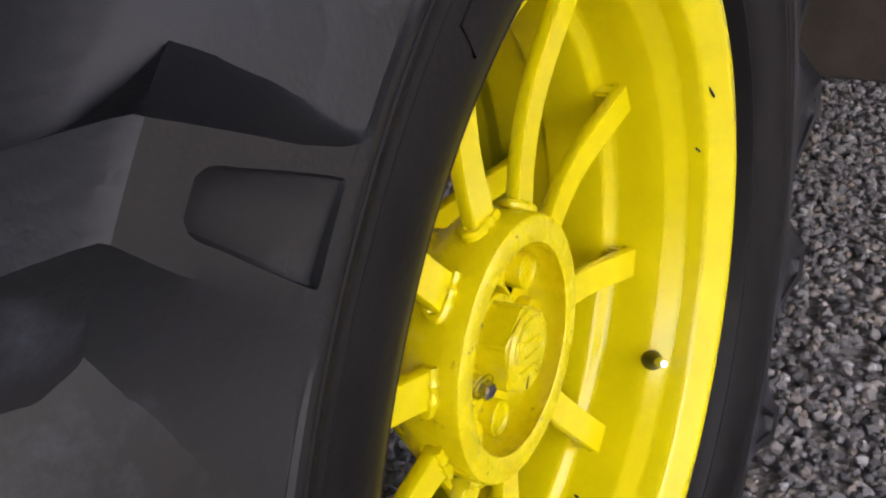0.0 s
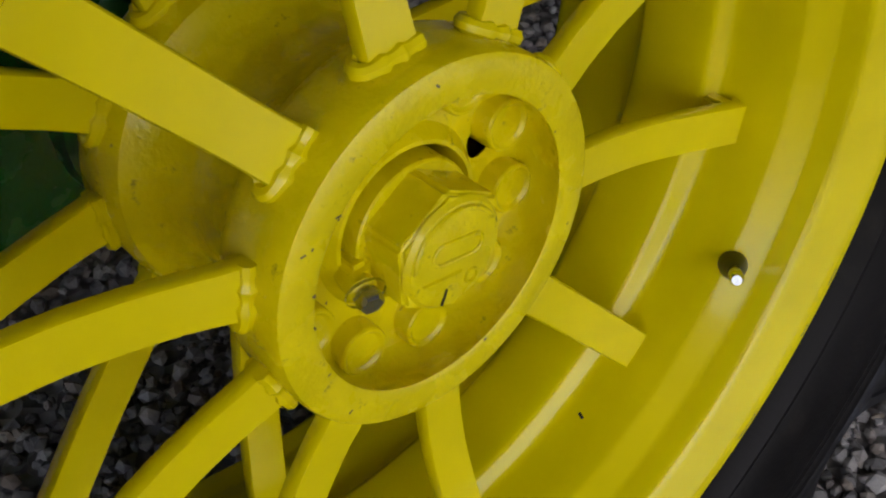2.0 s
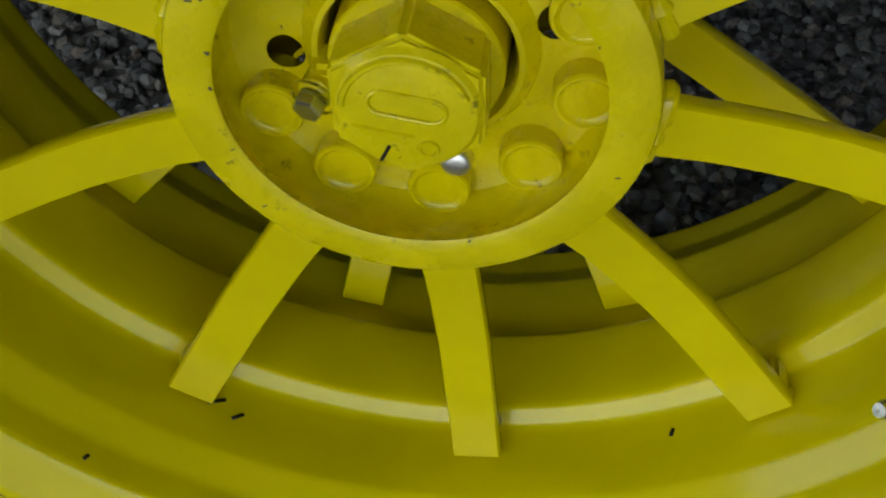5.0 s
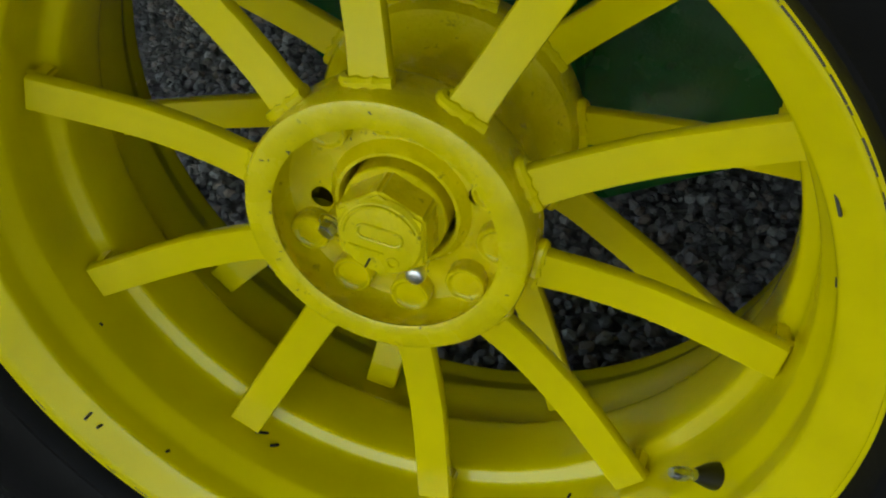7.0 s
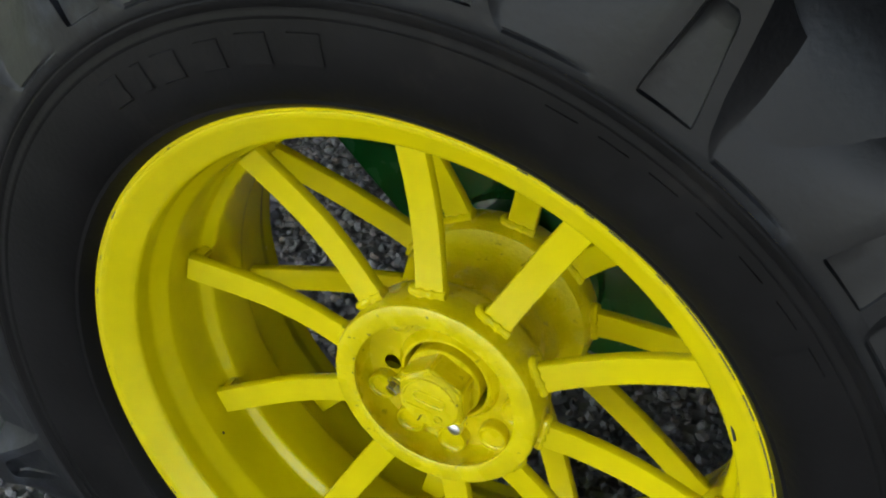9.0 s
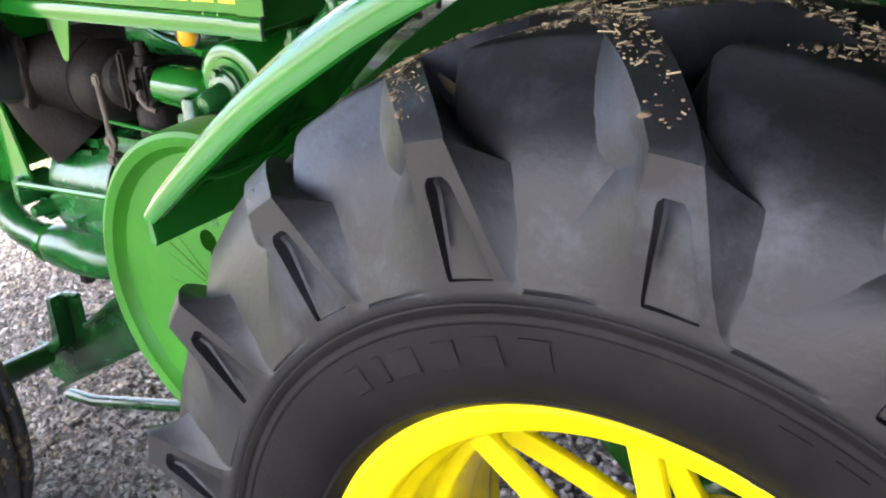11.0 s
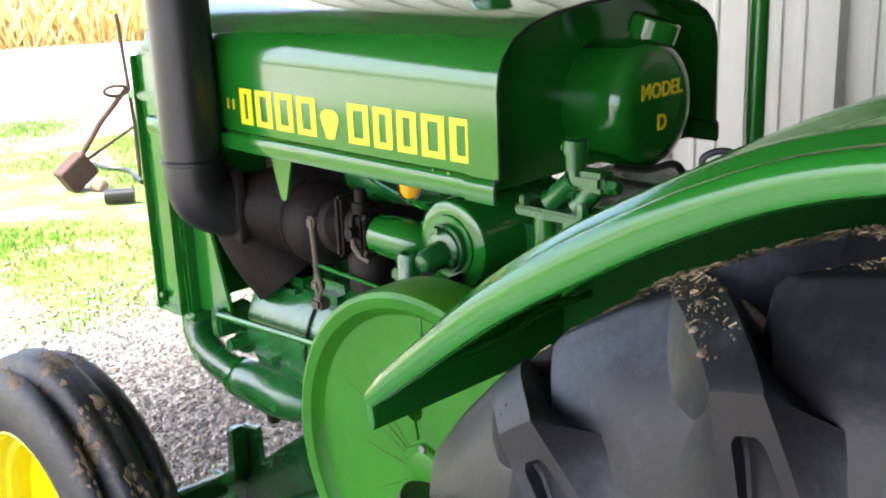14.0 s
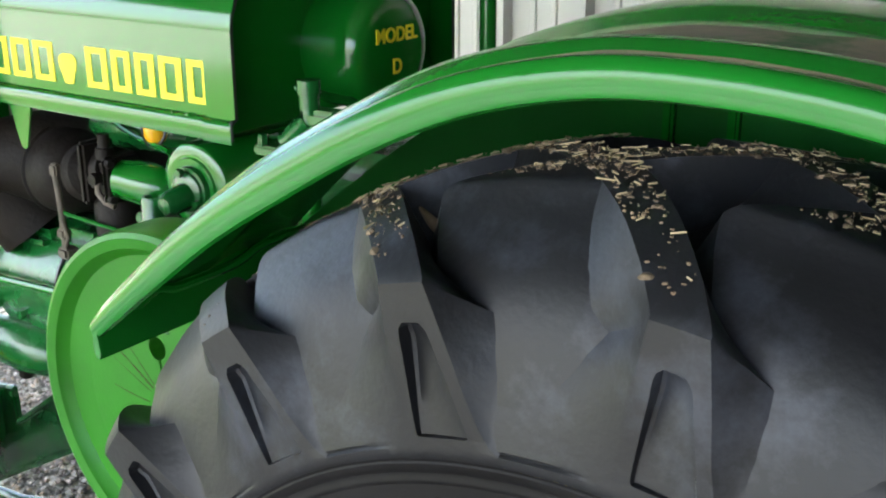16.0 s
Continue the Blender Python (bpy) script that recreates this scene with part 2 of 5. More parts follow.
def block(x0, x1, y0, y1, z0, z1, bevel=0.004, seg=2):
    bm = bmesh.new()
    bmesh.ops.create_cube(bm, size=1)
    for v in bm.verts:
        v.co = ((x0 + x1) / 2 + v.co.x * (x1 - x0), (y0 + y1) / 2 + v.co.y * (y1 - y0), (z0 + z1) / 2 + v.co.z * (z1 - z0))
    if bevel:
        bmesh.ops.bevel(bm, geom=list(bm.edges), offset=bevel, segments=seg, affect="EDGES", clamp_overlap=True)
    return taken(bm)


def axis_matrix(a, b):
    a, b = Vector(a), Vector(b)
    return Matrix.Translation(a) @ (b - a).to_track_quat("Y", "Z").to_matrix().to_4x4()


def rod(a, b, r0, r1=None, n=20, ease=0.003):
    """A round bar from a to b with eased ends."""
    r1 = r0 if r1 is None else r1
    h = (Vector(b) - Vector(a)).length
    e = min(ease, r0 * 0.4, r1 * 0.4, h * 0.3)
    g = lathe([(0.0005, 0), (r0 - e, 0), (r0, e), (r1, h - e), (r1 - e, h), (0.0005, h)], n)
    return moved(flip(g), axis_matrix(a, b))


def turned(a, b, prof, n=28):
    """A turned body along a to b; prof is (distance, radius) pairs."""
    return moved(flip(lathe([(max(r, 0.0005), d) for d, r in prof], n)), axis_matrix(a, b))


def hexbolt(at, way, r=0.010, h=0.008, shank=0.004):
    at, way = Vector(at), Vector(way).normalized()
    g1 = lathe([(0.0005, h), (r * 0.86, h), (r, h * 0.8), (r, 0)], 6)
    g2 = lathe([(r * 1.5, 0), (r * 1.5, -0.002)], 16)
    return moved(join(g1, g2), axis_matrix(at, at + way))


def tube(points, r, n=14, caps=True, radii=None):
    """A round tube along a chain of points."""
    P = [Vector(p) for p in points]
    V, F = [], []
    up = Vector((0.13, 0.21, 0.97))
    for i, p in enumerate(P):
        d = (P[min(i + 1, len(P) - 1)] - P[max(i - 1, 0)]).normalized()
        a = d.cross(up).normalized()
        b = a.cross(d).normalized()
        up = b
        rr = radii[i] if radii else r
        for k in range(n):
            t = 2 * math.pi * k / n
            V.append(tuple(p + a * (rr * math.cos(t)) + b * (rr * math.sin(t))))
    for i in range(len(P) - 1):
        for k in range(n):
            k2 = (k + 1) % n
            F.append((i * n + k, i * n + k2, (i + 1) * n + k2, (i + 1) * n + k))
    if caps:
        F.append(tuple(range(n - 1, -1, -1)))
        F.append(tuple((len(P) - 1) * n + k for k in range(n)))
    return V, F


def curve_points(pts, n=8):
    """Smooth chain through the points (Catmull-Rom)."""
    P = [Vector(p) for p in pts]
    P = [P[0] * 2 - P[1]] + P + [P[-1] * 2 - P[-2]]
    out = []
    for i in range(1, len(P) - 2):
        for k in range(n):
            t = k / n
            a, b, c, d = P[i - 1], P[i], P[i + 1], P[i + 2]
            out.append(0.5 * ((2 * b) + (c - a) * t + (2 * a - 5 * b + 4 * c - d) * t * t + (3 * b - a - 3 * c + d) * t ** 3))
    out.append(P[-2])
    return out


def at_axle(geo, x=0.0, y=0.0, z=ZC):
    return moved(geo, Matrix.Translation((x, y, z)))


def turn_y(deg):
    """Turns from +x up towards +z."""
    return Matrix.Rotation(-radians(deg), 4, "Y")


def interp(x, xs, ys):
    return float(np.interp(x, xs, ys))


def empty(name, at, label, category, group=""):
    ob = new(name)
    ob.location = at
    ob.empty_display_size = 0.1
    return tagged(ob, label, category, group)


def words(text, height, depth, m):
    """Letters of the built-in font as a mesh, x along the line, lying in x-y before m."""
    cu = bpy.data.curves.new("letters", "FONT")
    cu.body, cu.size, cu.extrude, cu.align_x = text, height, depth, "CENTER"
    cu.offset = height * 0.02
    ob = bpy.data.objects.new("letters", cu)
    scene.collection.objects.link(ob)
    bpy.context.view_layer.update()
    me = bpy.data.meshes.new_from_object(ob.evaluated_get(bpy.context.evaluated_depsgraph_get()))
    V = [tuple(m @ v.co) for v in me.vertices]
    F = [tuple(p.vertices) for p in me.polygons]
    bpy.data.objects.remove(ob)
    bpy.data.meshes.remove(me)
    bpy.data.curves.remove(cu)
    return V, F

# ---- the yard and the shed ----
def ground_sheet():
    xs = np.concatenate([np.linspace(-400, -30, 8), np.linspace(-26, -5, 22), np.linspace(-4.6, 3, 58), np.linspace(4, 400, 10)])
    ys = np.concatenate([np.linspace(-400, -4, 10), np.linspace(-3, 4, 40), np.linspace(5, 30, 16), np.linspace(40, 400, 6)])
    V = []
    for x in xs:
        for y in ys:
            d = math.hypot(x + 1, y)
            z = 0.02 * noise.noise((x * 0.7, y * 0.7, 3.1)) * min(1, d / 4) - 0.012
            V.append((x, y, z))
    n = len(ys)
    F = [(i * n + j, (i + 1) * n + j, (i + 1) * n + j + 1, i * n + j + 1) for i in range(len(xs) - 1) for j in range(n - 1)]
    return V, F


ground = tagged(solid("ground", ground_sheet(), GROUND, at=(0, 0, 0)), "gravel yard running out into worn grass and a pale track", "ground", kind="structure")


def ribbed_wall(x0, x1, y, z0, z1, pitch=0.305):
    """Sheet steel with tall trapezoid ribs and two low ones between."""
    prof = []
    x = x0
    while x < x1:
        for dx, dy in ((0.0, 0.0), (0.062, 0.0), (0.068, -0.006), (0.084, -0.006), (0.090, 0.0), (0.140, 0.0), (0.146, -0.006), (0.162, -0.006), (0.168, 0.0), (0.215, 0.0), (0.230, -0.034), (0.285, -0.034), (0.300, 0.0)):
            prof.append((x + dx, y + dy))
        x += pitch
    V = [(px, py, z) for z in (z0, z1) for px, py in prof] + [(px, py + 0.02 + (y - py), z) for z in (z0, z1) for px, py in prof]
    n = len(prof)
    F = [(i, i + 1, n + i + 1, n + i) for i in range(n - 1)]
    F += [(2 * n + i, 3 * n + i, 3 * n + i + 1, 2 * n + i + 1) for i in range(n - 1)]
    F += [(0, n, 3 * n, 2 * n), (n - 1, 3 * n - 1, 4 * n - 1, 2 * n - 1)]
    return V, F


WALL_Y = 2.46
wall = tagged(solid("wall_north", ribbed_wall(-4.695, 3.0, WALL_Y, 0.02, 2.86), WALL_WHITE, smooth=0), "white ribbed sheet steel shed wall", "wall", kind="structure")
# End wall added to close the east side and keep light out.
wall_b = tagged(solid("wall_east", block(3.0, 3.1, -3.6, WALL_Y, 0, 2.88), TIMBER), "added end wall, shed darkness put into its colour", "wall", kind="structure")
# Unseen roof, added and sized to block sky light from above and west.
roof = tagged(solid("ceiling", moved(ribbed_wall(-4.3, 3.2, 0, -2.5, 3.6), pose(0, 0, 2.9, 90, 0, 0)), ROOF_STEEL, smooth=0), "unseen dark ribbed sheet roof, added to shade the tractor", "roof", kind="structure")


def gravel_bed(count, x0, x1, y0, y1, seed, lo=0.006, hi=0.017, keep=None):
    """Loose stones, each a small uneven faceted lump."""
    rng = np.random.default_rng(seed)
    g = (1 + 5 ** 0.5) / 2
    corner = np.array([(-1, g, 0), (1, g, 0), (-1, -g, 0), (1, -g, 0), (0, -1, g), (0, 1, g), (0, -1, -g), (0, 1, -g), (g, 0, -1), (g, 0, 1), (-g, 0, -1), (-g, 0, 1)]) / 1.75
    tris = [(0, 11, 5), (0, 5, 1), (0, 1, 7), (0, 7, 10), (0, 10, 11), (1, 5, 9), (5, 11, 4), (11, 10, 2), (10, 7, 6), (7, 1, 8), (3, 9, 4), (3, 4, 2), (3, 2, 6), (3, 6, 8), (3, 8, 9), (4, 9, 5), (2, 4, 11), (6, 2, 10), (8, 6, 7), (9, 8, 1)]
    V, F = [], []
    for _ in range(count):
        x, y = rng.uniform(x0, x1), rng.uniform(y0, y1)
        if keep is not None and not keep(x, y, rng):
            continue
        s = rng.uniform(lo, hi) * np.array([1, rng.uniform(0.6, 1), rng.uniform(0.45, 0.8)])
        p = corner * s * rng.uniform(0.72, 1.12, (12, 3))
        m = np.array(Euler(rng.uniform(-0.6, 0.6, 3) + np.array([0, 0, rng.uniform(0, 6.3)])).to_matrix())
        p = p @ m.T + np.array([x, y, s[2] * 0.35 - 0.008 + rng.uniform(0, 0.006)])
        o = len(V)
        V.extend(map(tuple, p))
        F.extend([tuple(o + i for i in q) for q in tris])
    return V, F


near_gravel = solid("gravel", gravel_bed(26000, -1.0, 1.5, -0.9, 2.3, 4), STONE, smooth=0, at=(0, 0, 0))
shed_gravel = solid("gravel", gravel_bed(11000, 1.5, 2.98, -0.7, 1.6, 6), STONE, smooth=0, at=(0, 0, 0))
tagged(shed_gravel, "loose grey and brown crushed gravel deep in the shed", "gravel", kind="stuff")
tagged(near_gravel, "loose grey and brown crushed gravel on the yard", "gravel", kind="stuff")
# Same gravel further out, in the paler lit colours.
far_gravel = solid("gravel", gravel_bed(46000, -4.8, -1.0, -0.2, 2.6, 5, 0.004, 0.0115, lambda x, y, r: x > -3.6 or r.random() < (x + 4.8) / 1.3), LIT_STONE, smooth=0, at=(0, 0, 0))
tagged(far_gravel, "loose crushed gravel in front of the shed, coloured paler for open light", "gravel", kind="stuff")

# ---- the tractor ----
tractor = empty("tractor", (-0.9, 0.713, 0.0), "green vintage farm tractor with yellow spoked wheels parked on gravel", "tractor")
MID = 0.75
WHEEL_MID = 0.713
SPOKE_0 = -11.8

# rim: a rolled lip, two steps down to the well, the same again behind
RIM_HALF = [(0.379, -0.062), (0.381, -0.066), (0.384, -0.072), (0.3845, -0.0765), (0.3825, -0.0797), (0.3790, -0.0799), (0.3740, -0.0765), (0.3640, -0.0702), (0.3540, -0.0642), (0.3495, -0.0612), (0.3474, -0.0586), (0.3465, -0.0550), (0.3460, -0.0400), (0.3454, -0.0364), (0.3438, -0.0335), (0.3375, -0.0200), (0.3358, -0.0172), (0.3348, -0.0130), (0.3342, 0.0100), (0.3338, 0.0350), (0.3328, 0.0402), (0.3305, 0.0435), (0.3225, 0.0477), (0.3200, 0.0502), (0.3190, 0.0535), (0.3180, 0.062), (0.3175, 0.083)]
rim_prof = RIM_HALF + [(r, 2 * AXIS_Y - y) for r, y in reversed(RIM_HALF[:-1])]
rim_back = [(r + 0.006, y) for r, y in rim_prof[4:-4]]


def rim_r(y):
    """Inner radius of the rim at a depth behind its lip."""
    return float(np.interp(y, [q[1] for q in RIM_HALF[6:]], [q[0] for q in RIM_HALF[6:]]))


rear_wheel = solid("rear_wheel", at_axle(lathe(rim_prof + list(reversed(rim_back)), 160, closed=True)), YELLOW, tractor, "large rear wheel with a deep yellow steel rim, cast spokes and a lugged tyre", at=(0, AXIS_Y, ZC))


def boolean_cut(geo, cutters):
    """geo less the cutters, as plain geometry."""
    a = bpy.data.objects.new("a", mesh_of("a", *geo, YELLOW, 0))
    scene.collection.objects.link(a)
    b = bpy.data.objects.new("b", mesh_of("b", *join(*cutters), YELLOW, 0))
    scene.collection.objects.link(b)
    mod = a.modifiers.new("cut", "BOOLEAN")
    mod.operation, mod.object, mod.solver = "DIFFERENCE", b, "EXACT"
    bpy.context.view_layer.update()
    me = bpy.data.meshes.new_from_object(a.evaluated_get(bpy.context.evaluated_depsgraph_get()))
    out = [tuple(v.co) for v in me.vertices], [tuple(p.vertices) for p in me.polygons]
    bpy.data.objects.remove(a)
    bpy.data.objects.remove(b)
    bpy.data.meshes.remove(me)
    return out


# hub: flat front ring, dished floor, collar, waist and rear flange
HUB = [(0.049, 0.20), (0.049, 0.060), (0.050, 0.040), (0.0515, 0.036), (0.0545, 0.036), (0.0575, 0.040), (0.0620, 0.0465), (0.072, 0.0480), (0.088, 0.0465), (0.0985, 0.042), (0.1045, 0.033), (0.1055, 0.022), (0.1005, 0.009), (0.0965, 0.0015), (0.099, 0.0), (0.117, 0.0), (0.1205, 0.002), (0.122, 0.006), (0.122, 0.048), (0.119, 0.058), (0.111, 0.066), (0.100, 0.078), (0.094, 0.095), (0.092, 0.125), (0.096, 0.145), (0.108, 0.158), (0.119, 0.166), (0.123, 0.176), (0.123, 0.206), (0.118, 0.214), (0.100, 0.218), (0.049, 0.218)]
hub_geo = lathe(HUB, 96, closed=True)
hub_geo = boolean_cut(hub_geo, [moved(rod((0, -0.05, 0), (0, 0.3, 0), 0.0105, n=24, ease=0.0005), turn_y(a) @ Matrix.Translation((0.072, 0, 0))) for a in (-172.5, 16.0)] + [rod((x, 0.060, z), (x * 0.9, 0.30, z - 0.20), 0.0115, n=20, ease=0.0005) for x, z in ((-0.0714, -0.022), (0.0692, 0.008))])
hub = solid("hub", at_axle(hub_geo), YELLOW_CAST, rear_wheel, "yellow cast hub with a dished front", smooth=32)
for a in (-154, -119, -83.5, -47, -11.5, 22, 58, 94, 130):
    boss = [(0.0005, 0.0345), (0.0125, 0.0345), (0.0140, 0.0337), (0.0152, 0.0322), (0.0168, 0.0322), (0.0178, 0.0338), (0.0181, 0.060)]
    solid("boss", at_axle(moved(lathe(boss, 32), turn_y(a) @ Matrix.Translation((0.0885, 0.0, 0)))), YELLOW_CAST, rear_wheel, smooth=24)

# hub nut: a six-sided cap with a domed, cast face on a round collar
HEX = 0.0438


def hub_nut():
    bm = bmesh.new()
    ring = [bm.verts.new((HEX * math.cos(radians(31 + 60 * i)), 0.058, HEX * math.sin(radians(31 + 60 * i)))) for i in range(6)]
    f = bm.faces.new(ring)
    r = bmesh.ops.extrude_face_region(bm, geom=[f])
    bmesh.ops.translate(bm, verts=[g for g in r["geom"] if isinstance(g, bmesh.types.BMVert)], vec=(0, -0.061, 0))
    bmesh.ops.recalc_face_normals(bm, faces=bm.faces)
    bmesh.ops.bevel(bm, geom=list(bm.edges), offset=0.003, segments=3, affect="EDGES")
    g = taken(bm)
    face = lathe([(0.0005, -0.0072), (0.030, -0.0070), (0.0345, -0.0058), (0.0375, -0.0025)], 48)
    rib = [(0.0295, -0.0070), (0.0305, -0.0082), (0.0322, -0.0082), (0.0332, -0.0066)]
    return join(g, face, lathe(rib, 40, 20, 175))


nut = solid("hub_nut", at_axle(hub_nut()), YELLOW_CAST, rear_wheel, "six-sided yellow hub nut with cast marks", smooth=30)
slot = [(sx * 0.0125 + 0.0068 * math.cos(radians(a)), 0.0045 + 0.0068 * math.sin(radians(a))) for sx, a0 in ((1, -90), (-1, 90)) for a in range(a0, a0 + 181, 30)]
lines = [tube([(x, -0.0074, z) for x, z in slot + slot[:1]], 0.0014, 8)]
lines.append(block(-0.026, 0.006, -0.0084, -0.005, -0.0135, -0.0118, 0.0007))
lines.append(moved(lathe([(0.0035, 0), (0.004, -0.0016), (0.0052, -0.0016), (0.0058, 0)], 20), Matrix.Translation((0.014, -0.0070, -0.019))))
solid("cast_mark", at_axle(moved(join(*lines), turn_y(-9))), YELLOW_CAST, rear_wheel)
solid("paint_mark", at_axle(moved(block(-0.0009, 0.0009, -0.0079, -0.0068, -0.0115, 0.0, 0.0003), Matrix.Translation((-0.0085, 0, -0.0205)) @ turn_y(-25))), BLACK, rear_wheel, "short black paint line")
solid("nut_washer", at_axle(lathe([(0.030, 0.029), (0.0440, 0.029), (0.0452, 0.0305), (0.0455, 0.060)], 56)), YELLOW_CAST, rear_wheel)
kb = Vector((-0.0510, 0.0150, 0.6572))
solid("clamp_bolt", join(hexbolt(kb, (-0.25, -0.9, -0.25), 0.0085, 0.009)), STEEL, rear_wheel, "bright steel clamp bolt")
solid("clamp_lug", join(block(-0.054, -0.038, 0.022, 0.046, 0.645, 0.671, 0.004), rod((-0.051, 0.016, 0.6572), (-0.046, 0.040, 0.659), 0.0095)), YELLOW_CAST, rear_wheel)
# Plug face widened and near-white, so its glint is partly shape and colour.
solid("grease_fitting", turned((0.022, 0.05, 0.6215), (0.022, 0.0, 0.6215), [(0, 0.0055), (0.029, 0.0055), (0.030, 0.0088), (0.035, 0.0088), (0.0372, 0.0080), (0.0385, 0.0064), (0.0393, 0.003), (0.0395, 0)], 18), TIN, rear_wheel, "bright steel plug")

# chips and hairline cracks in the hub paint
rng = np.random.default_rng(31)
for i in range(20):
    a = rng.uniform(85, 215) if i < 13 else rng.uniform(0, 360)
    r, y = [(rng.uniform(0.0985, 0.1205), 0.0), (rng.uniform(0.0635, 0.074), 0.0472), (rng.uniform(0.0975, 0.0990), 0.0003)][i % 3]
    ln, w = rng.uniform(0.0006, 0.0019), rng.uniform(0.0003, 0.0008)
    chip = block(-ln, ln, -0.0004, 0.0006, -w, w, 0.0003, 1)
    solid("paint_chip", at_axle(moved(chip, turn_y(a) @ Matrix.Translation((r, y, 0)) @ turn_y(rng.uniform(0, 180)))), IRON, rear_wheel)

# spokes: flat bars bowed a little to the rear, welded to the hub
SPOKE_R = [0.112, 0.125, 0.140, 0.160, 0.190, 0.225, 0.260, 0.295, 0.3300]


def spoke_bar(ys, width, thick, weld=True):
    sec = [(-1, -0.7), (-0.93, -1), (0.93, -1), (1, -0.7), (1, 0.7), (0.93, 1), (-0.93, 1), (-1, 0.7)]
    R = np.linspace(SPOKE_R[0], SPOKE_R[-1], 15)
    V, F = [], []
    for r in R:
        y = float(np.interp(r, SPOKE_R, ys))
        w = width * (1 + 0.10 * max(0, (0.15 - r) / 0.04))
        V += [(r, y + thick / 2 * b, w / 2 * a) for a, b in sec]
    n = 8
    for j in range(len(R) - 1):
        F += [(j * n + i, j * n + (i + 1) % n, (j + 1) * n + (i + 1) % n, (j + 1) * n + i) for i in range(n)]
    F += [tuple(range(n)), tuple(reversed(range((len(R) - 1) * n, len(R) * n)))]
    y1 = ys[-1]
    foot = block(0.3160, 0.3320, y1 if y1 < AXIS_Y else 0.1185, 0.0475 if y1 < AXIS_Y else y1, -width * 0.46, width * 0.46, 0.003)
    bead = tube([(0.3305, y1 + (0.004 if y1 < AXIS_Y else -0.004), width * 0.5 * k / 4) for k in range(-4, 5)], 0.0036, 8, True, [0.0030 + 0.0012 * abs(noise.noise((k * 1.7, y1 * 9, 4.0))) for k in range(9)])
    geo = join((V, F), foot, bead) if y1 < AXIS_Y else (V, F)
    if weld:
        y0 = float(np.interp(0.126, SPOKE_R, ys))
        w, h = width / 2 - 0.001, thick / 2 - 0.001
        loop = [(0.1245, y0 - h, -w - 0.003), (0.1245, y0 - h - 0.001, 0), (0.1245, y0 - h, w + 0.004), (0.1245, y0 + h, w + 0.002), (0.1245, y0 + h, -w)]
        pts = curve_points(loop, 5)
        rad = [0.0052 + 0.0022 * noise.noise((i * 0.62, 2.0, 5.0)) for i in range(len(pts))]
        geo = join(geo, tube(pts, 0.004, 8, True, rad))
    return geo


FRONT_Y = [0.030, 0.030, 0.032, 0.035, 0.037, 0.037, 0.033, 0.027, 0.021]
BACK_Y = [0.190, 0.190, 0.189, 0.187, 0.182, 0.176, 0.168, 0.159, 0.149]
front_me = mesh_of("spoke", *spoke_bar(FRONT_Y, 0.0335, 0.0130), YELLOW, 40)
back_me = mesh_of("spoke", *spoke_bar(BACK_Y, 0.0335, 0.0130), YELLOW, 40)
for k in range(10):
    for me, off in ((front_me, 0.0), (back_me, 18.0)):
        s = new("spoke", me)
        s.parent = rear_wheel
        s.location = (0, -AXIS_Y, 0)
        s.rotation_euler = (0, -radians(SPOKE_0 + off - 36 * k), 0)

# valve
va = radians(-30.4)
out = Vector((math.cos(va), 0, math.sin(va)))
v0, v1 = out * 0.352 + Vector((0, -0.010, ZC)), out * 0.296 + Vector((0, -0.045, ZC))
vd = (v1 - v0).normalized()
solid("valve", turned(v0, v1, [(0, 0.012), (0.014, 0.012), (0.020, 0.0115), (0.027, 0.0100), (0.034, 0.0075), (0.040, 0.0055), (0.042, 0.0)], 20), BLACK, rear_wheel, "black rubber valve")
solid("valve_stem", turned(v0 + vd * 0.036, v1, [(0, 0.0050), (0.012, 0.0050), (0.0125, 0.0058), (0.024, 0.0058), (0.0265, 0.0050), (0.0295, 0.0040), (0.0296, 0)], 16), STEEL, rear_wheel, "steel valve stem")
# scuffs in the paint
for _, y, a, ln, tilt in ((0.3450, 0.020, -116.5, 0.014, 60), (0.3452, 0.014, -113.5, 0.010, 50), (0.3725, -0.0655, -141, 0.020, 5), (0.3728, -0.0665, -138.5, 0.012, 20), (0.3665, -0.050, -128, 0.005, 30), (0.3720, -0.0650, 24, 0.020, 70), (0.3668, -0.050, 12, 0.007, 40), (0.3450, 0.024, -60, 0.006, 20), (0.3640, -0.043, -70, 0.008, 30), (0.3460, -0.005, -150, 0.004, 80)):
    mark = block(-0.0012, 0.0012, -ln / 2, ln / 2, -0.0013, 0.0013, 0.0006, 1)
    solid("paint_scuff", at_axle(moved(mark, turn_y(a) @ Matrix.Translation((rim_r(y) - 0.0002, y, 0)) @ Matrix.Rotation(radians(tilt), 4, "X"))), BLACK, rear_wheel, "small black scuff in the paint")

rng = np.random.default_rng(17)
for i in range(46):
    a = rng.uniform(0, 360) if i > 20 else rng.uniform(18, 70)
    ln, w = rng.uniform(0.002, 0.009) * (1.6 if i < 9 else 1), rng.uniform(0.0006, 0.0016)
    turn = math.degrees(ln / 0.384)
    chip = lathe([(0.3838 - w, -0.0796), (0.3838, -0.0798), (0.3853, -0.0768), (0.3840, -0.0740)], 4, a - turn, a + turn)
    solid("paint_chip", at_axle(chip), IRON, rear_wheel, "dark chip in the paint of the rim lip")

# ---- the lugged tyre ----
LUGS = 18
LUG_0 = 83.5
CARC_R = [0.516, 0.540, 0.565, 0.590, 0.611, 0.625, 0.634, 0.640, 0.642, 0.643]
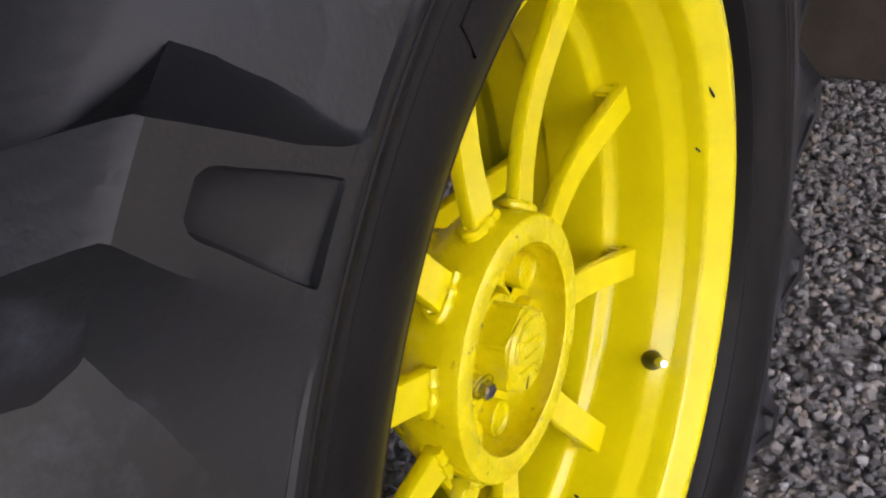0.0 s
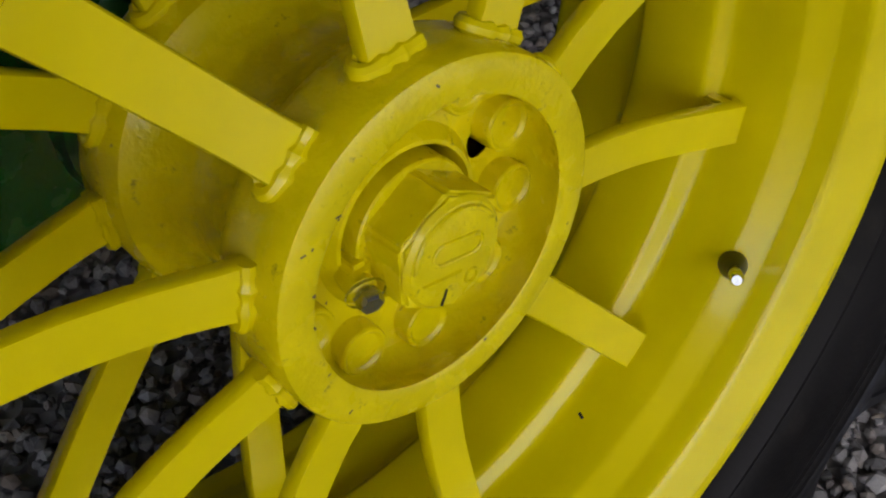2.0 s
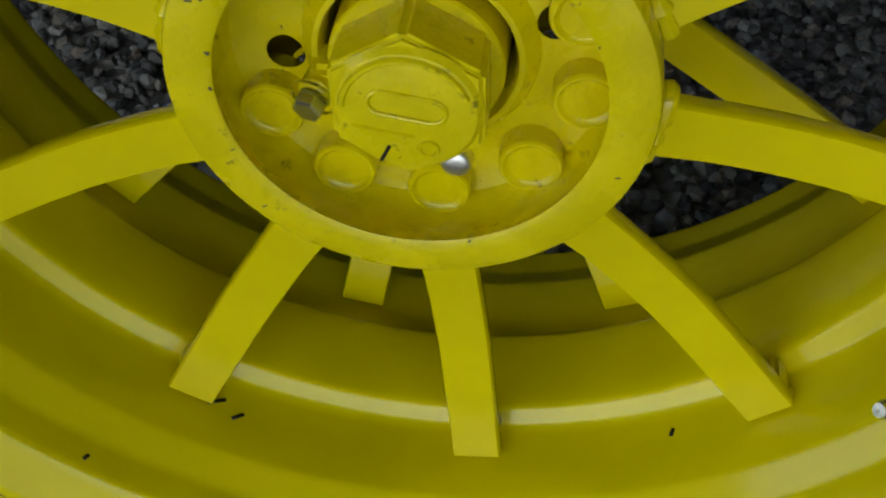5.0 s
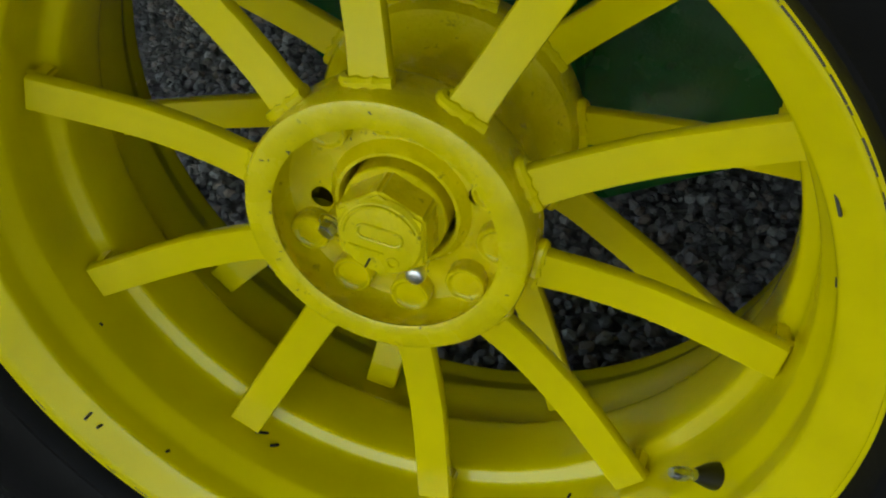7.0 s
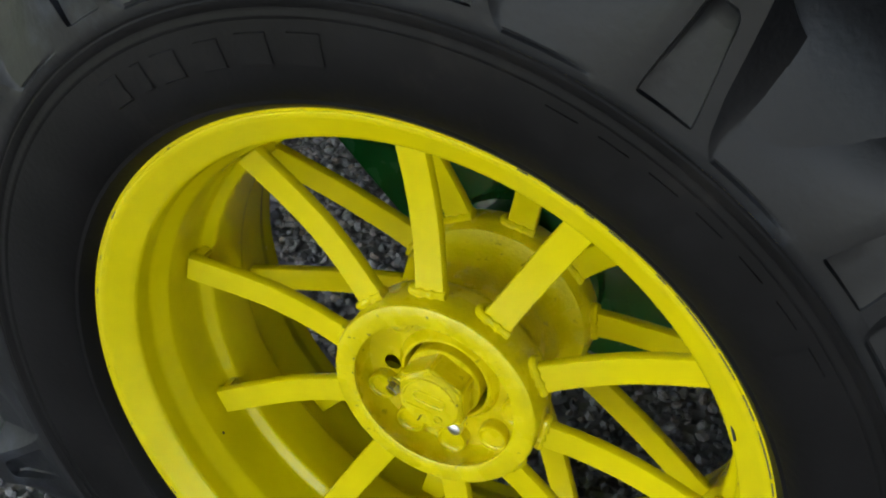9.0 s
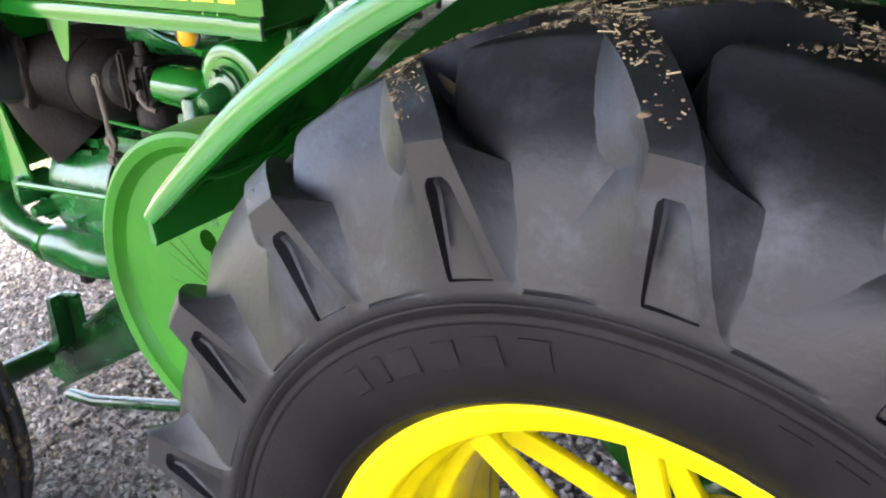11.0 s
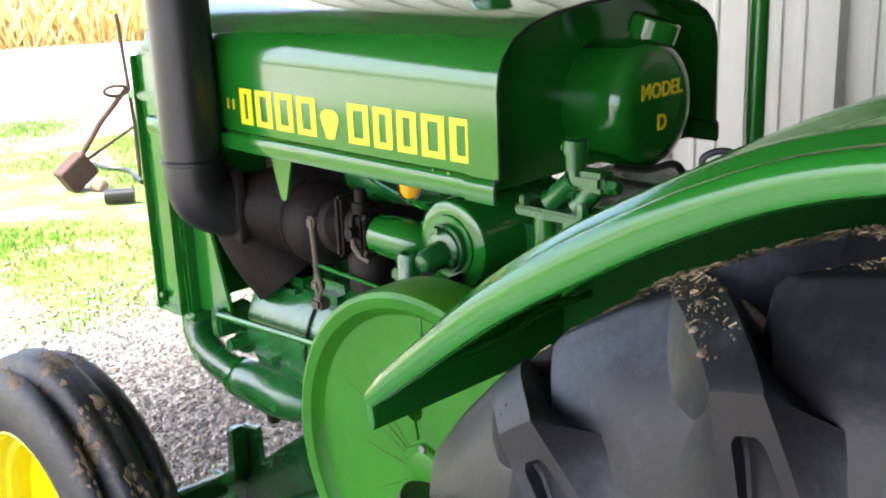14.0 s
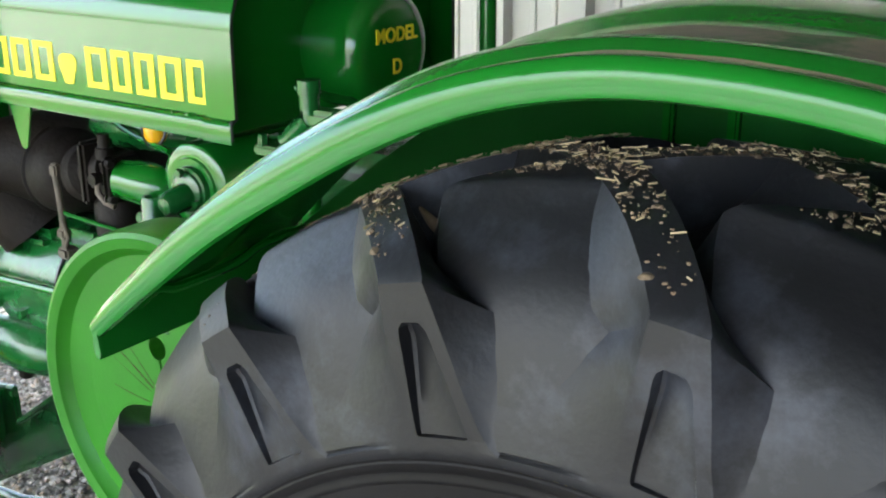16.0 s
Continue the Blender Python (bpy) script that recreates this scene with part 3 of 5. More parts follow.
CARC_Y = [-0.1148, -0.1088, -0.0995, -0.0870, -0.070, -0.046, -0.016, 0.016, 0.051, 0.083]
FACE_Y = -0.1165


TOP_Y = [-0.1145, -0.109, -0.085, -0.048, 0.0, 0.075, 0.091, 0.166, 0.214]
TOP_R = [0.6485, 0.654, 0.673, 0.691, 0.701, 0.706, 0.706, 0.701, 0.691]


def bar_line(y):
    """Radius, middle angle and half width of a tread bar at a depth across the tyre."""
    r = float(np.interp(y, TOP_Y, TOP_R))
    c = float(np.interp(y, [-0.1145, -0.095, -0.072, -0.03, 0.03, 0.075, 0.12, 0.18], [0.50, 1.9, 3.6, 6.6, 10.9, 15.2, 20.2, 27.0]))
    return r, c, float(np.interp(y, [-0.1145, -0.06, 0.03, 0.11, 0.18], [1.9, 1.9, 2.15, 2.5, 2.8]))


def lug_rows():
    """Rows from the sidewall to the crown: carcass place, lug place, lug centre and half width in degrees, pocket width and depth, lug height left."""
    rows = []
    carc_s = np.linspace(0, 1, len(CARC_R))

    def carc(s):
        return float(np.interp(s, carc_s, CARC_R)), float(np.interp(s, carc_s, CARC_Y))
    for r, y in ((0.5025, -0.1145), (0.505, FACE_Y + 0.0005), (0.5115, FACE_Y)):
        rows.append(((r, y), (r, y), -0.55, 5.2, 2.2, 0.0, 1.0))
    side = [0.5135, 0.516, 0.5195, 0.5215, 0.5225, 0.5245, 0.532, 0.545, 0.558, 0.570, 0.582, 0.592, 0.600, 0.606, 0.610, 0.6125, 0.6145, 0.622, 0.632, 0.641, 0.6455]
    for r in side:
        s = 0.40 * max(0, r - 0.516) / (0.6455 - 0.516)
        base = carc(s) if r > 0.5159 else (0.5135, FACE_Y + 0.0028)
        c = float(np.interp(r, [0.505, 0.52, 0.56, 0.61, 0.646], [-0.55, -0.55, -0.15, 0.30, 0.48]))
        hw = float(np.interp(r, [0.5115, 0.514, 0.518, 0.53, 0.56, 0.61, 0.646], [5.6, 5.1, 4.6, 4.0, 3.2, 2.5, 1.9]))
        if 0.5215 <= r <= 0.6145:
            pw = float(np.interp(r, [0.5215, 0.5225, 0.526, 0.592, 0.604, 0.610, 0.6145], [2.25, 2.52, 2.56, 1.38, 1.25, 1.02, 0.6]))
            dep = float(np.interp(r, [0.5215, 0.5225, 0.55, 0.600, 0.610, 0.6145], [0.0, 0.0050, 0.009, 0.015, 0.011, 0.0]))
        else:
            pw, dep = 0.5 if r > 0.61 else 3.0, 0.0
        rows.append((base, (r, FACE_Y), c, hw, pw, dep, 1.0))
    top_y = [-0.1145, -0.109, -0.100, -0.088, -0.073, -0.057, -0.041, -0.025, -0.010, 0.005, 0.020, 0.035, 0.050, 0.065, 0.080, 0.095, 0.110, 0.125, 0.140, 0.155, 0.166, 0.172, 0.1755, 0.179, 0.185, 0.193, 0.202, 0.212, 0.222, 0.233, 0.243, 0.252, 0.260, 0.268, 0.276]
    for y in top_y:
        u = (y + 0.1145) / 0.189
        r, c, hw = bar_line(y)
        up = float(np.interp(y, [0.172, 0.1755, 0.179, 0.19, 0.205, 0.22, 0.235, 0.248, 0.258, 0.268, 0.276], [1.0, 0.98, 0.93, 0.81, 0.68, 0.56, 0.44, 0.31, 0.19, 0.06, 0.0]))
        # the nose of the bar widens until it leans on the bar of the other half, and runs down to its shoulder
        lean = float(np.interp(y, [0.130, 0.172, 0.195, 0.22, 0.25, 0.276], [0.0, 6.4, 7.4, 9.0, 11.0, 12.5]))
        draw = float(np.interp(y, [0.18, 0.20, 0.25, 0.276], [0.0, 0.5, 2.6, 3.6]))
        c, hw = c - 0.5 * (lean + draw), hw + 0.5 * (lean - draw)
        base = carc(0.40 + 0.57 * u) if y < 0.072 else (float(np.interp(2 * AXIS_Y - y, CARC_Y, CARC_R)) - 0.003, y)
        rows.append((base, (r, y), c, hw, 0.5, 0.0, up))
    return rows


def tread_half():
    rows = lug_rows()
    step = 360.0 / LUGS
    V = []
    ncol = None
    rise = (0.0, 0.10, 0.22, 0.34, 0.46, 0.58, 0.70, 0.80, 0.88, 0.95)
    path = np.array([q[1] for q in rows])
    right = [float(np.interp(q[1][0], [0.505, 0.53, 0.58, 0.6455], [0.05, 0.09, 0.22, 0.38])) if q[1][1] <= -0.116 else float(np.interp(q[1][1], [-0.1145, -0.100, -0.08, 0.18], [0.34, 0.20, 0.07, 0.06])) for q in rows]
    fall = [float(np.interp(q[1][0], [0.52, 0.57, 0.6455], [2.6, 2.4, 2.1])) if q[1][1] <= -0.116 else float(np.interp(q[1][1], [-0.1145, -0.06, 0.07, 0.15, 0.19, 0.268], [2.1, 2.3, 2.2, 2.0, 1.2, 1.2])) for q in rows]
    along = np.concatenate([[0], np.cumsum(np.linalg.norm(np.diff(path, axis=0), axis=1))])
    soft = path.copy()
    for j in range(len(rows)):
        reach = min(0.045, 0.45 * along[j], 0.45 * (along[-1] - along[j])) + 1e-4
        share = np.exp(-0.5 * ((along - along[j]) / reach) ** 2) * np.gradient(along)
        soft[j] = (path * share[:, None]).sum(0) / share.sum()
    for j, ((cr, cy), (lr, ly), c, hw, pw, dep, up) in enumerate(rows):
        line = []
        lo, hi = c - hw, c + hw
        gap = step - 2 * hw
        wr = right[j] * gap
        wl = (0.94 if ly < 0.10 else float(np.interp(ly, [0.10, 0.15, 0.20, 0.268], [0.94, 0.45, 0.50, 0.55]))) * gap - wr
        pr = 1.35
        cols = []
        # from the foot of the right wall over the lug to the foot of the left wall, then the gap
        for f in rise:
            cols.append((lo - wr * (1 - f), f ** pr, 0.0, 0.9))
        cols.append((lo, 1.0, 0.0, 0.5))
        e = min(0.3, pw * 0.3)
        for o, d in ((-pw - 0.12, 0), (-pw + e * 0.1, 0.36), (-pw + e, 0.5), (-0.2 * pw, 0.66), (0.3 * pw, 0.82), (pw - e, 1), (pw - e * 0.1, 0.85), (pw + 0.12, 0)):
            cols.append((max(lo + 0.05, min(hi - 0.05, c + o)), 1.0, d * dep, 0.5))
        cols.append((hi, 1.0, 0.0, 0.5))
        for f in reversed(rise):
            cols.append((hi + wl * (1 - f), f ** fall[j], 0.0, 1.0))
        a0, a1 = cols[-1][0], cols[0][0] + step
        for k in range(1, 3):
            cols.append((a0 + (a1 - a0) * k / 3, 0.0, 0.0, 1.0))
        ncol = len(cols)
        for l in range(LUGS):
            for a, b, d, soften in cols:
                w = soften * (1 - b ** 1.6)
                tr, ty = lr + (soft[j][0] - lr) * w, ly + (soft[j][1] - ly) * w
                b *= up
                r, y = cr + (tr - cr) * b, cy + (ty - cy) * b
                y += d
                t = radians(LUG_0 + l * step + a)
                line.append((r * math.cos(t), y, r * math.sin(t)))
        V += line
    n = ncol * LUGS
    F = [(j * n + i, j * n + (i + 1) % n, (j + 1) * n + (i + 1) % n, (j + 1) * n + i) for j in range(len(rows) - 1) for i in range(n)]
    return V, F


SIDE = [(0.394, -0.055), (0.392, -0.070), (0.3865, -0.0805), (0.392, -0.090), (0.397, -0.0955), (0.401, -0.0960), (0.404, -0.0985), (0.425, -0.1065), (0.450, -0.111), (0.474, -0.1115), (0.4795, -0.1113), (0.4815, -0.1124), (0.484, -0.1126), (0.486, -0.1117), (0.490, -0.1120), (0.4925, -0.1138), (0.4985, -0.1146), (0.500, -0.1138), (0.5025, -0.1145)]
half = tread_half()
mirror = moved(flip(half), Matrix.Translation((0, 2 * AXIS_Y, 0)) @ Matrix.Diagonal((1, -1, 1, 1)))
mirror = moved(mirror, turn_y(12.5))
tyre = solid("tyre", at_axle(join(half, mirror)), RUBBER, rear_wheel, "black rubber tyre with deep slanted lugs, muddy on top", smooth=30)
bead_side = lathe(SIDE, 240)
back_side = moved(flip(bead_side), Matrix.Translation((0, 2 * AXIS_Y, 0)) @ Matrix.Diagonal((1, -1, 1, 1)))
for wall_geo in (bead_side, back_side):
    solid("sidewall", at_axle(wall_geo), RUBBER_SIDE, rear_wheel, "smooth black rubber sidewall with moulded rings", smooth=30)

# moulded maker's lettering on the sidewall, as plain raised bars
for a, width, h in [(126, 0.030, 0.040), (121, 0.014, 0.040), (116.5, 0.034, 0.040), (110.0, 0.030, 0.040), (104.0, 0.036, 0.042), (97.5, 0.036, 0.042)] + [(70 - 5.6 * i, 0.032, 0.044) for i in range(7)]:
    half = math.degrees(width * 0.42 / 0.455)
    bar = lathe([(0.438, -0.1080), (0.4395, -0.1110), (0.455, -0.1122), (0.426 + h, -0.1124), (0.4275 + h, -0.1100)], 6, a - half, a + half)
    solid("sidewall_marking", at_axle(bar), RUBBER_SIDE, rear_wheel)
FIT[0], FIT[1] = 0.981, (-0.001, -0.0227, 0.0212)

# ---- far rear wheel, the same turned about ----
def copy_part(ob, parent, m):
    """A copy of a part with its pieces, placed by m in the parent's space, sharing the meshes."""
    c = ob.copy()
    scene.collection.objects.link(c)
    c.parent = parent
    c.matrix_local = m
    for child in ob.children:
        k = child.copy()
        scene.collection.objects.link(k)
        k.parent = c
        k.matrix_local = child.matrix_local.copy()
    return c


bpy.context.view_layer.update()
far_wheel = copy_part(rear_wheel, tractor, Matrix.Translation(Vector((0, 2 * WHEEL_MID - AXIS_Y, ZC)) - tractor.location) @ Matrix.Rotation(math.pi, 4, "Z"))

# ---- rear fender: curved top with a rolled outer edge and raised beads, and an inner skirt ----
FX = [-0.690, -0.650, -0.600, -0.500, -0.400, -0.300, -0.200, -0.100, 0.000, 0.100, 0.200, 0.300, 0.400, 0.500, 0.600, 0.700]
FZ = [1.085, 1.117, 1.157, 1.232, 1.296, 1.353, 1.399, 1.427, 1.437, 1.432, 1.416, 1.388, 1.345, 1.286, 1.208, 1.112]
# across the fender: distance inwards from the outer edge, height above the edge line
FCROSS = [(0.012, 0.000), (0.005, -0.003), (0.000, -0.001), (-0.002, 0.004), (-0.001, 0.014), (0.003, 0.0205), (0.009, 0.0235), (0.017, 0.0235), (0.023, 0.0215), (0.029, 0.0245), (0.040, 0.031), (0.050, 0.0335), (0.060, 0.032), (0.070, 0.0275), (0.085, 0.0255), (0.130, 0.0255), (0.170, 0.027), (0.190, 0.031), (0.208, 0.038), (0.228, 0.0415), (0.260, 0.0425), (0.300, 0.041), (0.340, 0.038)]


def fender_rise(x):
    """How far the cross section swells along the fender."""
    return float(np.interp(x, [-0.690, -0.66, -0.55, -0.40, -0.25, 0.0, 0.7], [0.75, 1.0, 1.30, 1.42, 1.32, 1.05, 1.0]))


def fender_sheet(edge_y, thick=0.004):
    pts = curve_points([(x, 0, z) for x, z in zip(FX, FZ)], 5)
    V, n = [], len(FCROSS)
    for side in (0, 1):
        for i, p in enumerate(pts):
            d = (pts[min(i + 1, len(pts) - 1)] - pts[max(i - 1, 0)]).normalized()
            nor = Vector((-d.z, 0, d.x))
            rise = fender_rise(p.x)
            for a, h in FCROSS:
                wave = 0.0012 * noise.noise((p.x * 9, a * 14, 1.7))
                V.append(tuple(p + nor * (h * rise + wave - side * thick) + Vector((0, edge_y + a, 0))))
    m = len(pts)
    F = []
    for s in (0, 1):
        o = s * m * n
        for i in range(m - 1):
            for j in range(n - 1):
                q = (o + i * n + j, o + (i + 1) * n + j, o + (i + 1) * n + j + 1, o + i * n + j + 1)
                F.append(q if s == 0 else tuple(reversed(q)))
    for i in range(m - 1):
        for j in (0, n - 1):
            F.append((i * n + j, m * n + i * n + j, m * n + (i + 1) * n + j, (i + 1) * n + j))
    for i in (0, m - 1):
        for j in range(n - 1):
            F.append((i * n + j, i * n + j + 1, m * n + i * n + j + 1, m * n + i * n + j))
    return V, F


def fender_skirt(edge_y, thick=0.005):
    """Upright sheet under the inner edge."""
    pts = curve_points([(x, 0, z) for x, z in zip(FX, FZ)], 3)
    top = [(p.x, p.z + 0.034) for p in pts if -0.686 < p.x < 0.66]
    low = [(0.60, 1.12), (0.40, 1.14), (-0.20, 1.14), (-0.50, 1.10), (-0.680, 1.062)]
    return slab(top + low, edge_y + 0.332, edge_y + 0.332 + thick)


def front_hem(edge_y):
    """Rolled front edge across the fender, with a fold line behind it."""
    V, F = [], []
    rows = FCROSS[3:]
    for y, h in rows:
        for x, z in ((-0.690, 1.086 + 0.85 * h), (-0.692, 1.070), (-0.689, 1.058), (-0.683, 1.056), (-0.680, 1.064), (-0.684, 1.086 + 0.8 * h)):
            V.append((x, edge_y + y, z))
    for i in range(len(rows) - 1):
        F += [(6 * i + k, 6 * i + (k + 1) % 6, 6 * i + 6 + (k + 1) % 6, 6 * i + 6 + k) for k in range(6)]
    F += [tuple(range(6)), tuple(reversed(range(6 * len(rows) - 6, 6 * len(rows))))]
    b = [(-0.635, edge_y + y, 1.108 + 0.9 * h) for y, h in FCROSS[7:]]
    return join((V, F), tube(b, 0.006, 8))


def dust_strip(edge_y, mid, half, seed):
    """A thin dusty film lying in a valley of the fender, with an uneven outline."""
    pts = [p for p in curve_points([(x, 0, z) for x, z in zip(FX, FZ)], 8) if -0.30 < p.x < 0.68]
    V, F = [], []
    for i, p in enumerate(pts):
        d = (pts[min(i + 1, len(pts) - 1)] - pts[max(i - 1, 0)]).normalized()
        nor = Vector((-d.z, 0, d.x))
        k = min(1, (p.x + 0.30) / 0.25)
        for j in range(5):
            a = mid + half * k * (j - 2) / 2 * (1 + 0.5 * noise.noise((p.x * 16, j * 2.0 + seed, 0.4)))
            h = float(np.interp(a, [q[0] for q in FCROSS[3:]], [q[1] for q in FCROSS[3:]]))
            rise = fender_rise(p.x)
            V.append(tuple(p + nor * (h * rise + 0.0012 * noise.noise((p.x * 9, a * 14, 1.7)) + 0.0007) + Vector((0, edge_y + a, 0))))
    for i in range(len(pts) - 1):
        F += [(5 * i + j, 5 * i + 5 + j, 5 * i + 6 + j, 5 * i + 1 + j) for j in range(4)]
    return V, F


EDGE_Y = 0.0
BODY_FIT = list(FIT)
FIT[0], FIT[1] = 1.0, (0.0, 0.0, 0.0)
fender = solid("fender", fender_sheet(EDGE_Y), GREEN_FENDER, tractor, "green sheet steel rear fender with rolled edge", smooth=40)
solid("skirt", fender_skirt(EDGE_Y), GREEN_SKIRT, fender)
solid("front_hem", front_hem(EDGE_Y), GREEN_FENDER, fender)
solid("dust_film", dust_strip(EDGE_Y, 0.125, 0.050, 1.0), DUST, fender, "tan dust lying in the fender valley")
solid("dirt_line", dust_strip(EDGE_Y, 0.0235, 0.004, 5.0), DUST, fender, "thin brown dirt line along the bead")
for x in (-0.14, -0.07):
    i = int(np.argmin(np.abs(np.array(FX) - x)))
    solid("rib", block(x - 0.006, x + 0.006, EDGE_Y + 0.318, EDGE_Y + 0.332, 1.145, 1.445, 0.003), GREEN_FENDER, fender)
FIT[0], FIT[1] = BODY_FIT
bpy.context.view_layer.update()
far_fender = copy_part(fender, tractor, Matrix.Translation((0, 0, 0)))
mirror_y = Matrix.Diagonal((1, -1, 1, 1))
far_fender.matrix_local = mirror_y @ fender.matrix_local

# ---- axle and transmission ----
solid("axle_housing", turned((0, 0.245, ZC - 0.008), (0, MID, ZC - 0.008), [(0, 0.05), (0.0, 0.075), (0.03, 0.085), (0.04, 0.110), (0.06, 0.112), (0.065, 0.085), (0.18, 0.10), (0.30, 0.16), (0.52, 0.17)], 36), GREEN_CAST, tractor, "green cast axle housing")
solid("axle_housing", turned((0, 2 * MID - 0.245, ZC - 0.008), (0, MID, ZC - 0.008), [(0, 0.05), (0.0, 0.075), (0.03, 0.085), (0.04, 0.110), (0.06, 0.112), (0.065, 0.085), (0.18, 0.10), (0.30, 0.16), (0.52, 0.17)], 36), GREEN_CAST, tractor, "green cast axle housing")
case = [(-0.92, 0.86), (-0.52, 0.82), (-0.40, 0.73), (-0.21, 0.54), (-0.10, 0.44), (0.10, 0.42), (0.30, 0.52), (0.37, 0.66), (0.37, 0.84), (0.12, 0.98), (-0.50, 1.02), (-0.92, 1.00)]
solid("transmission_case", slab(case, 0.43, 1.07, 0.025), GREEN_CAST, tractor, "green cast transmission case")

# Black plate added to fill the dark space behind the transmission case.
platform = solid("platform", block(0.36, 0.98, 0.46, 1.04, 0.600, 0.612, 0.003), BLACK, tractor, "black plate added to darken the space behind the case")
for y in (0.46, 1.025):
    solid("platform_rail", block(0.36, 0.98, y, y + 0.015, 0.560, 0.600, 0.003), BLACK, platform)

# ---- hood ----
HY0 = 0.459
HX0, HX1 = -1.90, -0.895
HOOD = [(0.456, 1.204), (0.4485, 1.206), (0.4475, 1.210), (0.4470, 1.231), (0.4485, 1.2365), (0.4525, 1.2395), (0.459, 1.2415), (0.459, 1.262), (0.459, 1.372), (0.462, 1.396), (0.473, 1.421), (0.496, 1.443), (0.530, 1.460), (0.590, 1.475), (0.67, 1.484), (0.75, 1.487)]
hood_half = HOOD + [(2 * MID - y, z) for y, z in reversed(HOOD[:-1])]


def hood_shell(x0, x1, grow=0.0, thick=0.004):
    V, F = [], []
    rings = []
    c = Vector((0, MID, 1.34))
    for x, g in ((x0, 0), (x1, 0), (x1, 1), (x0, 1)):
        ring = []
        for y, z in hood_half:
            d = Vector((0, y, z)) - c
            d.normalize()
            q = Vector((0, y, z)) + d * (grow - thick * g)
            ring.append(len(V))
            V.append((x, q.y, q.z))
        rings.append(ring)
    n = len(hood_half)
    for a, b in ((0, 1), (1, 2), (2, 3), (3, 0)):
        for j in range(n - 1):
            F.append((rings[a][j], rings[b][j], rings[b][j + 1], rings[a][j + 1]))
    for j in (0, n - 1):
        F.append((rings[0][j], rings[1][j], rings[2][j], rings[3][j]))
    return V, F


hood = solid("hood", hood_shell(HX0, HX1), GREEN, tractor, "long green sheet steel hood with yellow lettering on its side", smooth=50)
solid("edge_band", hood_shell(-0.955, -0.893, 0.004, 0.006), GREEN, hood, smooth=50)
ring = [(y, z) for y, z in hood_half]
fire = [(y + (MID - y) * 0.02, z + (1.34 - z) * 0.02) for y, z in ring]
fw = slab([(-y, z) for y, z in fire], 0, 0.006)
solid("rear_panel", moved(fw, Matrix.Translation((-0.945, 0, 0)) @ Matrix.Rotation(radians(90), 4, "Z") @ Matrix.Diagonal((-1, 1, 1, 1))), GREEN, hood, smooth=40)
edge_pts = [(-0.895, y, z) for y, z in ring]
solid("edge_trim", tube(edge_pts[2:-2], 0.0035, 8), BLACK, hood, "black rubber edge trim")

# yellow maker's name, drawn as plain shapes
def plain_letter(x, w, z0=1.258, z1=1.326, b=0.014, t=0.010):
    """A hollow upright box, four bars butted end to end."""
    y0, y1, r = HY0 - 0.0012, HY0 + 0.002, x + w - 0.012
    return join(block(x, x + b, y0, y1, z0, z1, 0), block(r - b, r, y0, y1, z0, z1, 0), block(x + b, r - b, y0, y1, z0, z0 + t, 0), block(x + b, r - b, y0, y1, z1 - t, z1, 0))


x = -1.560
for w, kind in ((0.050, 0), (0.062, 1), (0.064, 2), (0.066, 2), (0.070, 9), (0.066, 1), (0.058, 3), (0.058, 3), (0.064, 2), (0.060, 3)):
    if kind != 9:
        solid("side_lettering", plain_letter(x, w), DECAL, hood, "yellow painted shape of the maker's name")
    x += w + (0.006 if kind == 9 else 0)
for lx in (-1.604, -1.586):
    solid("side_lettering", plain_letter(lx, 0.018, 1.283, 1.303, 0.004, 0.004), DECAL, hood, "small yellow painted shape")
blob = [(-1.292 + 0.021 * math.cos(a) * (1 + 0.25 * math.sin(3 * a)), 1.284 + 0.032 * math.sin(a) * (1 + 0.2 * math.cos(2 * a))) for a in [i * math.pi / 12 for i in range(24)]]
solid("side_emblem", slab(blob, HY0 - 0.0012, HY0 + 0.002), DECAL, hood, "yellow painted emblem")
solid("hanger_tab", slab([(-1.485, 1.215), (-1.415, 1.215), (-1.441, 1.127), (-1.447, 1.122), (-1.453, 1.122), (-1.459, 1.127)], 0.462, 0.466), GREEN, hood)

# ---- fuel tank end with filler ----
TANK = Vector((-0.945, 0.77, 1.315))
tank = solid("fuel_tank", turned(TANK, TANK + Vector((1, 0, 0)), [(0, 0.105), (0.088, 0.105), (0.104, 0.102), (0.114, 0.095), (0.120, 0.084), (0.1225, 0.070), (0.123, 0.0)], 44), GREEN, tractor, "round green tank with yellow lettering")
solid("filler_cap", turned((-0.880, 0.80, 1.390), (-0.862, 0.812, 1.455), [(0, 0.034), (0.03, 0.034), (0.031, 0.042), (0.060, 0.042), (0.064, 0.038), (0.066, 0.0)], 30), GREEN, tank)
face = Matrix.Translation((TANK.x + 0.1235, 0.77, 1.325)) @ Matrix.Rotation(radians(90), 4, "Z") @ Matrix.Rotation(radians(90), 4, "X")
solid("lettering", words("MODEL", 0.034, 0.001, face @ Matrix.Translation((0, 0.006, 0))), DECAL, tank, "yellow painted word", smooth=0)
solid("lettering", words("D", 0.036, 0.001, face @ Matrix.Translation((0, -0.048, 0))), DECAL, tank, "yellow painted letter", smooth=0)

